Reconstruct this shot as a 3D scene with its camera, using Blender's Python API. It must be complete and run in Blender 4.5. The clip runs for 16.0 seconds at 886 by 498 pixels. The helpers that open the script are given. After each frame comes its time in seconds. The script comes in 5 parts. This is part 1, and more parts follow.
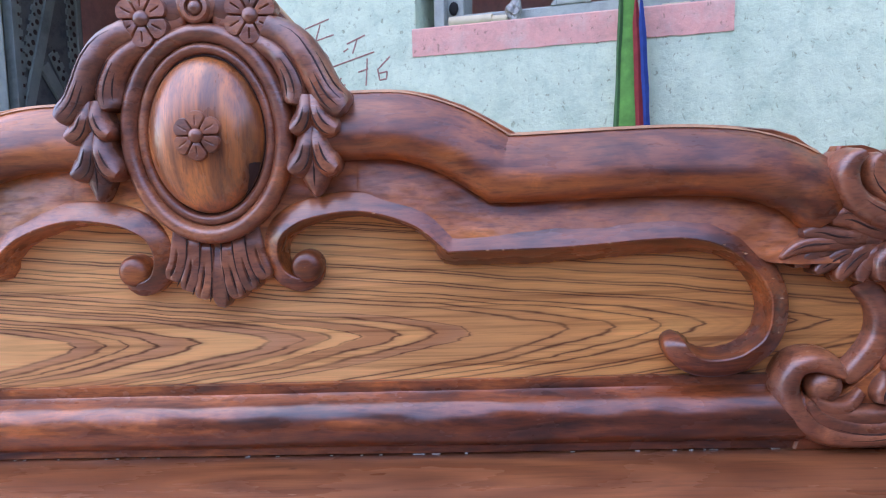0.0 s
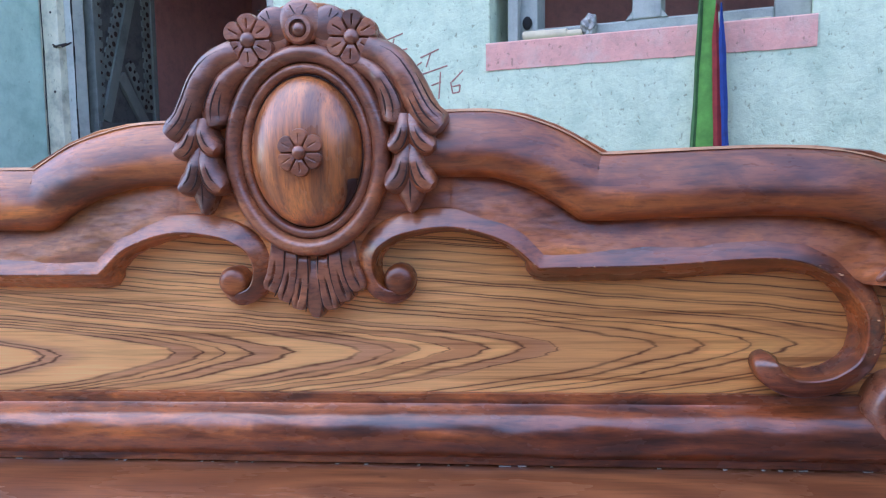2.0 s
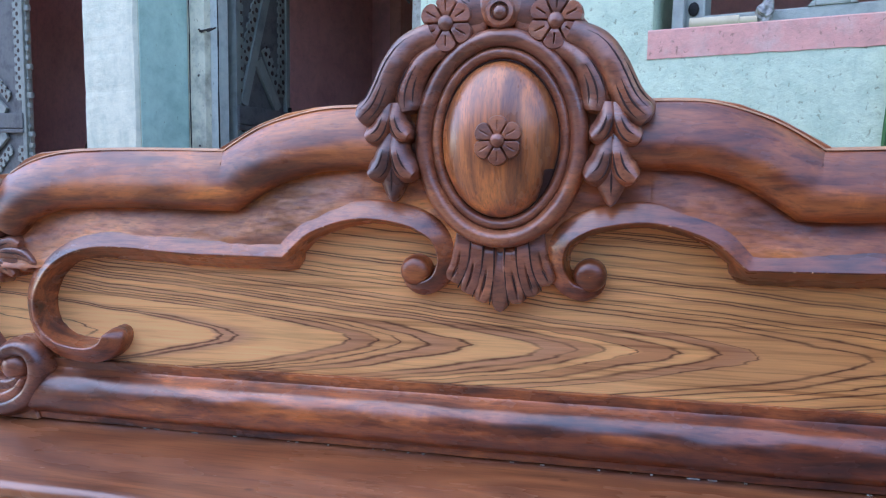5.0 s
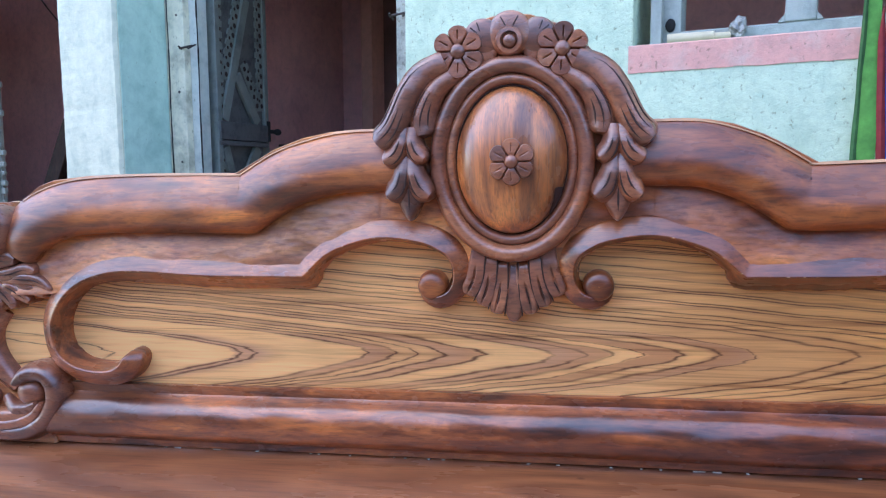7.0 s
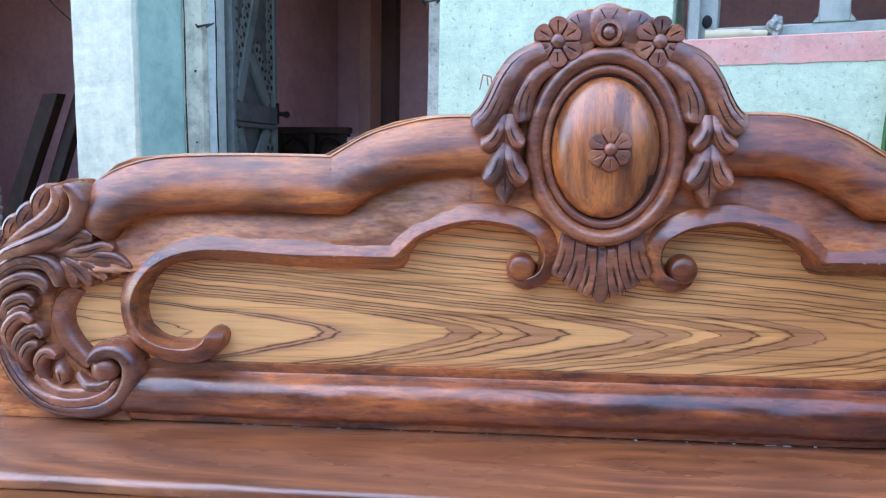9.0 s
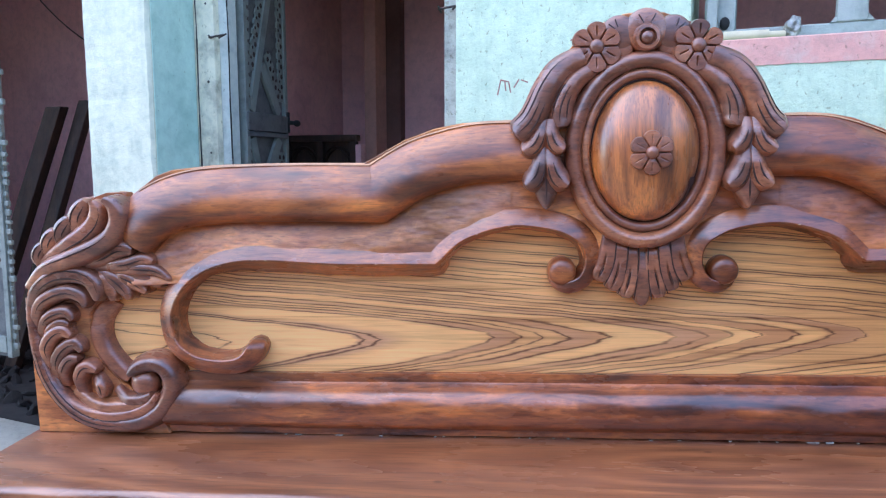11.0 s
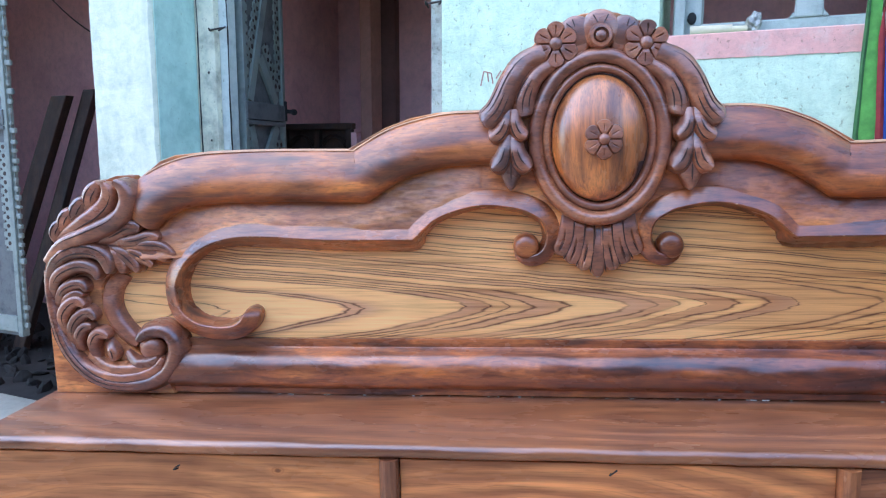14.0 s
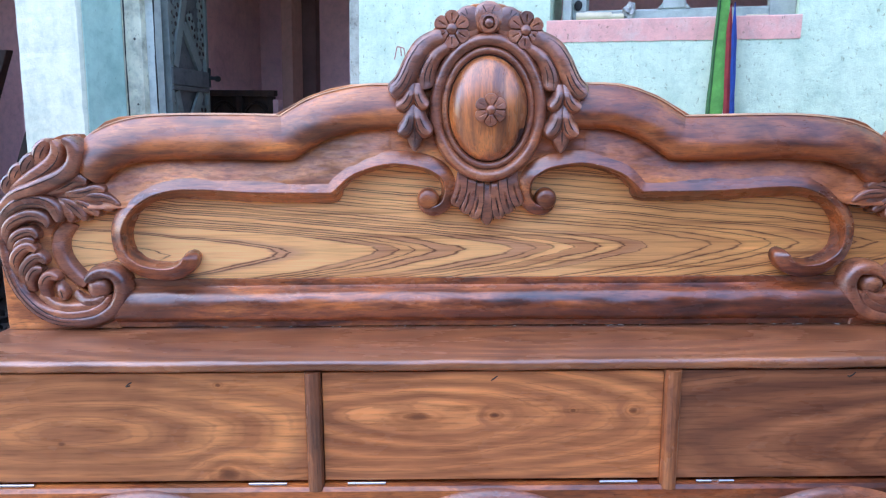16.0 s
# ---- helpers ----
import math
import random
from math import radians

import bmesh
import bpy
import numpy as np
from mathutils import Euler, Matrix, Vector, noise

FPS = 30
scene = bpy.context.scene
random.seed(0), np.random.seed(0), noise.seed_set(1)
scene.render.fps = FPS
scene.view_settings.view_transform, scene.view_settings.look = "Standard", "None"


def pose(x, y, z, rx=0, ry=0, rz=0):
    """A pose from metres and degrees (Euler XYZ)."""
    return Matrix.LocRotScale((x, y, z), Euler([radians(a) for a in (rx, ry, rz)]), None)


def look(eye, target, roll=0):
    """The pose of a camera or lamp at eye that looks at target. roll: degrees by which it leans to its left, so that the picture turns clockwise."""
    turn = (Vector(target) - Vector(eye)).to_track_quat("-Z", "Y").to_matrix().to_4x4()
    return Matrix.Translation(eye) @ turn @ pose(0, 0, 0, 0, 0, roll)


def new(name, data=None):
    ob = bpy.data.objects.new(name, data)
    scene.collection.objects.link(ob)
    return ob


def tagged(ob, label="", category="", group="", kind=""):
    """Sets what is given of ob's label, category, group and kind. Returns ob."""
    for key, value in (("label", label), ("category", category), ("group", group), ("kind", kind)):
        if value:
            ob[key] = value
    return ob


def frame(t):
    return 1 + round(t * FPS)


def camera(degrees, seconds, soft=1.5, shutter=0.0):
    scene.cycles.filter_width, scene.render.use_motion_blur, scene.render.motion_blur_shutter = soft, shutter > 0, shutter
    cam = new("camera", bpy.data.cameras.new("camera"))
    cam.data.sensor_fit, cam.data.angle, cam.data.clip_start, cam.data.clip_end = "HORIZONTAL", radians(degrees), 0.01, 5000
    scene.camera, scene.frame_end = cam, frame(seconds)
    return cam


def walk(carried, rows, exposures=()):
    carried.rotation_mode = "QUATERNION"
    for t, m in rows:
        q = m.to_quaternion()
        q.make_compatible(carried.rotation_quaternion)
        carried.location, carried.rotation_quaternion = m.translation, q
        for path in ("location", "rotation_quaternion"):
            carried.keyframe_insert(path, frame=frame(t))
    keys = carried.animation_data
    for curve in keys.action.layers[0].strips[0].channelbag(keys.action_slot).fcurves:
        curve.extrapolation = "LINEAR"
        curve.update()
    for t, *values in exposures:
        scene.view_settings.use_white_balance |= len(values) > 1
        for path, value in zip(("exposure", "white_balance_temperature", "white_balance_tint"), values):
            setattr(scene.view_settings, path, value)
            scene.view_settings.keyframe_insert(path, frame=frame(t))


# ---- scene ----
cam = camera(63.7, 16.0, 1.2)
METRES, EYE, TILT, LEAN, TURN = 1.05, 1.2, -2.2, -0.3, 4.1
ROWS = [
    (0.0, 0.0, 0.0, 0.0, -0.09, -4.04, 1.33),
    (0.5, -0.016, -0.0059, 0.0016, 0.65, -3.86, 1.11),
    (1.0, -0.0304, -0.0115, 0.0085, 0.6, -3.68, 0.62),
    (1.5, -0.0459, -0.015, 0.0119, 1.38, -4.27, 0.92),
    (2.0, -0.0683, -0.0204, 0.0167, 3.16, -3.59, 0.67),
    (2.5, -0.0879, -0.0181, 0.0204, 4.22, -3.66, 0.55),
    (3.0, -0.1177, -0.0122, 0.0201, 6.61, -3.98, 0.67),
    (3.5, -0.1399, -0.0126, 0.0251, 7.93, -2.95, 0.36),
    (4.0, -0.1532, -0.0128, 0.0243, 8.37, -3.15, 0.07),
    (4.5, -0.178, -0.0087, 0.0217, 9.9, -3.85, -0.42),
    (5.0, -0.2178, 0.0006, 0.0175, 9.81, -4.41, -1.23),
    (7.5, -0.3402, -0.071, 0.0422, 5.01, -4.23, 0.54),
    (8.0, -0.4171, -0.0772, 0.0371, 2.6, -5.5, -0.67),
    (8.5, -0.4562, -0.0987, 0.0349, 2.6, -4.99, -0.66),
    (9.0, -0.4883, -0.1091, 0.0337, 2.88, -5.16, -0.92),
    (11.5, -0.5626, -0.1177, 0.036, 2.23, -4.46, 0.38),
    (12.0, -0.5623, -0.1186, 0.0354, 2.4, -3.88, 0.07),
    (12.5, -0.5595, -0.1169, 0.0328, 2.93, -4.45, -0.01),
    (13.0, -0.5524, -0.1259, 0.0285, 2.13, -5.1, -0.24),
    (13.5, -0.5388, -0.1649, 0.0353, 2.6, -4.46, 1.2),
    (14.0, -0.5113, -0.2387, 0.0267, 2.46, -5.69, 0.25),
    (14.5, -0.5003, -0.3158, 0.0109, 0.36, -6.88, 0.23),
    (15.0, -0.4819, -0.3851, 0.0127, -1.69, -6.73, -0.24),
    (15.5, -0.4669, -0.4292, 0.0198, -1.99, -6.17, -1.14),
    (16.0, -0.4874, -0.4726, 0.0123, -3.74, -8.03, -0.52),
]
START = pose(0.387, -1.010, EYE, TILT, LEAN, TURN)
walk(cam, [(t, START @ pose(METRES * x, METRES * y, METRES * z, 90 + pitch, roll, yaw)) for t, x, y, z, yaw, pitch, roll in ROWS],
     [(0.0, 2.11, 6180, 25), (2.5, 2.06, 5850, 18), (3.5, 2.07, 5890, 28), (4.5, 2.09, 5870, 34), (5.0, 2.00, 5780, 16), (7.4, 2.29, 5840, 12), (8.5, 2.31, 5840, 11), (12.5, 2.41, 5870, 13), (14.5, 2.44, 5620, 7), (15.2, 2.44, 5600, 7), (16.0, 2.46, 5780, 13)])

# ---- light ----
world = bpy.data.worlds.new("sky")
scene.world = world
world.use_nodes = True
wn = world.node_tree
sky = wn.nodes.new("ShaderNodeTexSky")
sky.sky_type = "NISHITA"
sky.sun_disc = False
sky.sun_elevation = radians(62)
sky.air_density = 1.0
sky.dust_density = 0.5
sky.sun_rotation = radians(240)
wn.links.new(sky.outputs[0], wn.nodes["Background"].inputs[0])
wn.nodes["Background"].inputs[1].default_value = 0.15
sun_data = bpy.data.lights.new("sun", "SUN")
sun_data.energy = 0.18
sun_data.angle = radians(85)
sun_data.color = (1.0, 0.95, 0.88)
sun = new("sun", sun_data)
sun.matrix_world = look((-3.6, -2.1, 8.7), (0, 0, 0.9))


# ---- materials ----
def material(name, rough=0.6, metal=0.0, coat=0.0):
    m = bpy.data.materials.new(name)
    m.use_nodes = True
    b = m.node_tree.nodes["Principled BSDF"]
    b.inputs["Roughness"].default_value = rough
    b.inputs["Metallic"].default_value = metal
    b.inputs["Coat Weight"].default_value = coat
    b.inputs["Coat Roughness"].default_value = 0.20
    b.inputs["Coat IOR"].default_value = 1.64
    return m, m.node_tree, b


def coords(nt, scale=(1, 1, 1), shift=False):
    tc = nt.nodes.new("ShaderNodeTexCoord")
    mp = nt.nodes.new("ShaderNodeMapping")
    mp.inputs["Scale"].default_value = scale
    nt.links.new(tc.outputs["Object"], mp.inputs["Vector"])
    if shift:
        info = nt.nodes.new("ShaderNodeObjectInfo")
        mul = nt.nodes.new("ShaderNodeMath")
        mul.operation = "MULTIPLY"
        mul.inputs[1].default_value = 7.0
        nt.links.new(info.outputs["Random"], mul.inputs[0])
        nt.links.new(mul.outputs[0], mp.inputs["Location"])
    return mp.outputs[0]


def grain(nt, vec, scale, detail=6.0, rough=0.6, distort=0.0):
    n = nt.nodes.new("ShaderNodeTexNoise")
    n.inputs["Scale"].default_value = scale
    n.inputs["Detail"].default_value = detail
    n.inputs["Roughness"].default_value = rough
    n.inputs["Distortion"].default_value = distort
    nt.links.new(vec, n.inputs["Vector"])
    return n.outputs["Fac"]


def ramp(nt, fac, stops):
    r = nt.nodes.new("ShaderNodeValToRGB")
    els = r.color_ramp.elements
    while len(els) < len(stops):
        els.new(0.5)
    for e, (p, c) in zip(els, stops):
        e.position = p
        e.color = (*c, 1) if len(c) == 3 else c
    nt.links.new(fac, r.inputs[0])
    return r.outputs[0]


def mix(nt, a, b, fac, mode="MIX"):
    m = nt.nodes.new("ShaderNodeMix")
    m.data_type = "RGBA"
    m.blend_type = mode
    for sock, v in ((m.inputs[6], a), (m.inputs[7], b), (m.inputs[0], fac)):
        if isinstance(v, (int, float)):
            sock.default_value = v
        elif isinstance(v, tuple):
            sock.default_value = (*v, 1)
        else:
            nt.links.new(v, sock)
    return m.outputs[2]


def calc(nt, op, a, b=None):
    m = nt.nodes.new("ShaderNodeMath")
    m.operation = op
    for sock, v in zip(m.inputs, (a, b)):
        if v is None:
            continue
        if isinstance(v, (int, float)):
            sock.default_value = v
        else:
            nt.links.new(v, sock)
    return m.outputs[0]


def relief(nt, bsdf, fac, strength, distance=0.002):
    b = nt.nodes.new("ShaderNodeBump")
    b.inputs["Strength"].default_value = strength
    b.inputs["Distance"].default_value = distance
    nt.links.new(fac, b.inputs["Height"])
    nt.links.new(b.outputs[0], bsdf.inputs["Normal"])
    return b.outputs[0]


def far_tone(nt):
    return grain(nt, coords(nt, (1.4, 0, 8)), 1.0, 3, 0.5, 0.4)


def wood(name, light, mid, dark, along=(2.2, 26, 26), patch=2.6, rough=0.38, coat=0.35, bump=0.25, gloss=(0.20, 0.32), end_shade=0.0, chop=0.15):
    """Varnished timber with streaks along one axis, broad tone patches, pores and hand-planed facets."""
    m, nt, b = material(name, rough, 0, coat)
    lie = tuple(c / max(along) for c in along)
    v = coords(nt, along, shift=True)
    streak = grain(nt, v, 1.0, 8, 0.60, 0.5)
    base = ramp(nt, streak, [(0.30, dark), (0.43, mid), (0.57, light), (0.70, mid)])
    broad = grain(nt, coords(nt, tuple(0.35 + 0.65 * c for c in lie), True), patch, 3, 0.5, 0.8)
    tone = ramp(nt, broad, [(0.34, (0.46, 0.50, 0.58)), (0.44, (0.80, 0.82, 0.86)), (0.52, (1.02, 1.01, 1.00)), (0.60, (1.24, 1.32, 1.24)), (0.68, (1.48, 1.72, 1.60))])
    col = mix(nt, base, tone, 0.80, "MULTIPLY")
    fine = grain(nt, coords(nt, tuple(9 * c for c in along), True), 1.0, 3, 0.5)
    pores = ramp(nt, fine, [(0.33, (0.56, 0.48, 0.46)), (0.46, (1, 1, 1)), (0.66, (1.14, 1.11, 1.06))])
    col = mix(nt, col, pores, 0.7, "MULTIPLY")
    lines = grain(nt, coords(nt, tuple(2.4 * c for c in along), True), 1.0, 4, 0.55, 0.9)
    col = mix(nt, col, ramp(nt, lines, [(0.36, (0.40, 0.33, 0.33)), (0.42, (1, 1, 1)), (0.58, (1, 1, 1)), (0.68, (1.35, 1.25, 1.15))]), 0.35, "MULTIPLY")
    stain = grain(nt, coords(nt, tuple(0.55 + 0.45 * c for c in lie), True), 15, 5, 0.65, 1.2)
    col = mix(nt, col, ramp(nt, stain, [(0.34, (0.58, 0.50, 0.50)), (0.46, (0.98, 0.98, 0.98)), (0.56, (1.05, 1.04, 1.02)), (0.68, (1.6, 1.65, 1.4))]), 0.75, "MULTIPLY")
    vor = nt.nodes.new("ShaderNodeTexVoronoi")
    vor.inputs["Scale"].default_value = 4.5
    nt.links.new(coords(nt, (0.8, 0.3, 1.25), True), vor.inputs["Vector"])
    col = mix(nt, col, ramp(nt, vor.outputs["Distance"], [(0.0, (0.25, 0.2, 0.18)), (0.030, (0.4, 0.34, 0.3)), (0.055, (1, 1, 1))]), 0.8, "MULTIPLY")
    if end_shade:
        # redder, darker towards one end: wood tone with the fall-off of light painted in
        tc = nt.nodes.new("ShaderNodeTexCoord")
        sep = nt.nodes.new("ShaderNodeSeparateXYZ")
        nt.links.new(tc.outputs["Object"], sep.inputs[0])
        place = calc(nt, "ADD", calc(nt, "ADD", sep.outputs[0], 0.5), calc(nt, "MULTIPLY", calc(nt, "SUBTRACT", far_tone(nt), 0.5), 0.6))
        col = mix(nt, col, ramp(nt, place, [(0.50, (1, 1, 1)), (0.72, (0.62, 0.50, 0.50))]), end_shade, "MULTIPLY")
    nt.links.new(col, b.inputs["Base Color"])
    wear = grain(nt, coords(nt), 9, 4)
    nt.links.new(ramp(nt, wear, [(0.3, (rough - 0.06,) * 3), (0.7, (rough + 0.12,) * 3)]), b.inputs["Roughness"])
    nt.links.new(ramp(nt, grain(nt, coords(nt, tuple(0.3 + 0.7 * c for c in lie), True), 16, 4, 0.6), [(0.34, (gloss[0],) * 3), (0.66, (gloss[1],) * 3)]), b.inputs["Coat Roughness"])
    facet = grain(nt, coords(nt, tuple(0.38 + 0.62 * c for c in lie), True), 22, 1, 0.4, 0.4)
    nick = grain(nt, coords(nt, tuple(0.45 + 0.55 * c for c in lie), True), 70, 1, 0.4)
    hewn = calc(nt, "ADD", calc(nt, "MULTIPLY", facet, 2.0), calc(nt, "MULTIPLY", nick, chop))
    relief(nt, b, calc(nt, "ADD", calc(nt, "MULTIPLY", fine, 0.12), hewn), bump, 0.003)
    film = nt.nodes.new("ShaderNodeBump")
    film.inputs["Strength"].default_value = bump * 0.9
    film.inputs["Distance"].default_value = 0.003
    nt.links.new(calc(nt, "ADD", calc(nt, "MULTIPLY", fine, 0.03), hewn), film.inputs["Height"])
    nt.links.new(film.outputs[0], b.inputs["Coat Normal"])
    return m


def figured(name, centre, along, bend, light, mid, dark, rough=0.36, coat=0.3, knots=(), calm=1.0):
    """Flat-sawn flap board: soft flowing bands round an eye, small knots and fine grain."""
    m, nt, b = material(name, rough, 0, coat)
    tc = nt.nodes.new("ShaderNodeTexCoord")
    sep = nt.nodes.new("ShaderNodeSeparateXYZ")
    nt.links.new(tc.outputs["Object"], sep.inputs[0])
    dx = calc(nt, "DIVIDE", calc(nt, "SUBTRACT", sep.outputs[0], centre[0]), along)
    dz = calc(nt, "SUBTRACT", sep.outputs[2], centre[1])
    r = calc(nt, "SQRT", calc(nt, "ADD", calc(nt, "ADD", calc(nt, "MULTIPLY", dx, dx), calc(nt, "MULTIPLY", dz, dz)), 0.00005))
    flow = grain(nt, coords(nt, (2.0, 0, 7.0)), 1.0, 2, 0.45, 0.6)
    f = calc(nt, "ADD", calc(nt, "MULTIPLY", r, bend), calc(nt, "MULTIPLY", flow, 1.7))
    core = None
    for kx, kz, ax, az, push in knots:
        ex = calc(nt, "DIVIDE", calc(nt, "SUBTRACT", sep.outputs[0], kx), ax)
        ez = calc(nt, "DIVIDE", calc(nt, "SUBTRACT", sep.outputs[2], kz), az)
        q = calc(nt, "SQRT", calc(nt, "ADD", calc(nt, "MULTIPLY", ex, ex), calc(nt, "MULTIPLY", ez, ez)))
        q = calc(nt, "ADD", q, calc(nt, "MULTIPLY", calc(nt, "SUBTRACT", grain(nt, coords(nt, (30, 0, 90)), 1.0, 3), 0.5), 0.9))
        f = calc(nt, "ADD", f, calc(nt, "MULTIPLY", calc(nt, "MAXIMUM", calc(nt, "SUBTRACT", 4.0, q), 0.0), push))
        core = q if core is None else calc(nt, "MINIMUM", core, q)
    f = calc(nt, "ADD", f, calc(nt, "MULTIPLY", grain(nt, coords(nt, (3.5, 0, 64)), 1.0, 6, 0.65), 0.45))
    wave = calc(nt, "ADD", calc(nt, "MULTIPLY", calc(nt, "SINE", calc(nt, "MULTIPLY", f, 6.2832)), 0.5), 0.5)
    soft = ramp(nt, wave, [(0.0, tuple(0.5 * c + 0.5 * d for c, d in zip(dark, mid))), (0.12, mid), (0.40, tuple(0.4 * c + 0.6 * d for c, d in zip(light, mid))), (0.75, tuple(0.8 * c + 0.2 * d for c, d in zip(light, mid))), (1.0, tuple(1.2 * c for c in light))])
    edge = ramp(nt, calc(nt, "ABSOLUTE", calc(nt, "SUBTRACT", wave, 0.10)), [(0.0, (0.24, 0.24, 0.24)), (0.10, (0, 0, 0))])
    soft = mix(nt, soft, tuple(0.62 * c for c in dark), edge)
    thin = calc(nt, "ADD", calc(nt, "MULTIPLY", calc(nt, "SINE", calc(nt, "MULTIPLY", f, 23.0)), 0.5), 0.5)
    faint = ramp(nt, grain(nt, coords(nt, (3, 0, 14)), 1.0, 3), [(0.42, (0, 0, 0)), (0.60, (0.6, 0.6, 0.6))])
    soft = mix(nt, soft, dark, mix(nt, ramp(nt, thin, [(0.02, (1, 1, 1)), (0.22, (0, 0, 0))]), faint, 1.0, "MULTIPLY"))
    zone = grain(nt, coords(nt, (1.6, 0, 6)), 1.0, 3, 0.5, 0.8)
    col = mix(nt, soft, mid, ramp(nt, zone, [(0.40, (0.0, 0.0, 0.0)), (0.62, (0.55, 0.55, 0.55))]))
    col = mix(nt, col, ramp(nt, grain(nt, coords(nt, (2, 0, 3)), 1.6, 3, 0.5, 0.8), [(0.34, (0.74, 0.68, 0.66)), (0.52, (1, 1, 1)), (0.66, (1.15, 1.12, 1.04))]), 0.9, "MULTIPLY")
    streak = grain(nt, coords(nt, (1.8, 0, 70)), 1.0, 5, 0.6, 0.5)
    col = mix(nt, col, ramp(nt, streak, [(0.36, (0.74, 0.69, 0.66)), (0.48, (1, 1, 1)), (0.62, (1.22, 1.21, 1.17))]), 0.36 * calm, "MULTIPLY")
    fine = grain(nt, coords(nt, (9, 60, 150)), 1.0, 4, 0.6)
    col = mix(nt, col, ramp(nt, fine, [(0.3, (0.56, 0.5, 0.46)), (0.5, (1, 1, 1)), (0.68, (1.12, 1.1, 1.06))]), 0.8, "MULTIPLY")
    vor = nt.nodes.new("ShaderNodeTexVoronoi")
    vor.inputs["Scale"].default_value = 7.0
    nt.links.new(coords(nt, (0.7, 0, 1.2)), vor.inputs["Vector"])
    col = mix(nt, col, ramp(nt, vor.outputs["Distance"], [(0.0, (0.25, 0.2, 0.18)), (0.03, (0.4, 0.34, 0.3)), (0.05, (1, 1, 1))]), 0.85, "MULTIPLY")
    if core is not None:
        col = mix(nt, col, ramp(nt, calc(nt, "MULTIPLY", core, 0.25), [(0.10, (0.34, 0.26, 0.22)), (0.20, (0.62, 0.54, 0.48)), (0.26, (1, 1, 1)), (0.40, (0.82, 0.76, 0.72)), (0.50, (1, 1, 1))]), 0.9, "MULTIPLY")
    nt.links.new(col, b.inputs["Base Color"])
    relief(nt, b, fine, 0.15, 0.001)
    film = nt.nodes.new("ShaderNodeBump")
    film.inputs["Strength"].default_value = 0.55
    film.inputs["Distance"].default_value = 0.003
    nt.links.new(calc(nt, "ADD", grain(nt, coords(nt, (7, 12, 16)), 1.0, 2, 0.4, 0.5), calc(nt, "MULTIPLY", grain(nt, coords(nt, (22, 40, 60)), 1.0, 2, 0.5), 0.3)), film.inputs["Height"])
    nt.links.new(film.outputs[0], b.inputs["Coat Normal"])
    nt.links.new(ramp(nt, grain(nt, coords(nt, (4, 8, 12)), 1.0, 4, 0.6), [(0.34, (0.14, 0.14, 0.14)), (0.66, (0.36, 0.36, 0.36))]), b.inputs["Coat Roughness"])
    return m


def bends(nt, v, parts):
    """A rising line of straight pieces: the slope grows by each (from, extra)."""
    out = None
    for start, extra in parts:
        q = calc(nt, "MULTIPLY", calc(nt, "MAXIMUM", calc(nt, "SUBTRACT", v, start), 0.0), extra)
        out = q if out is None else calc(nt, "ADD", out, q)
    return out


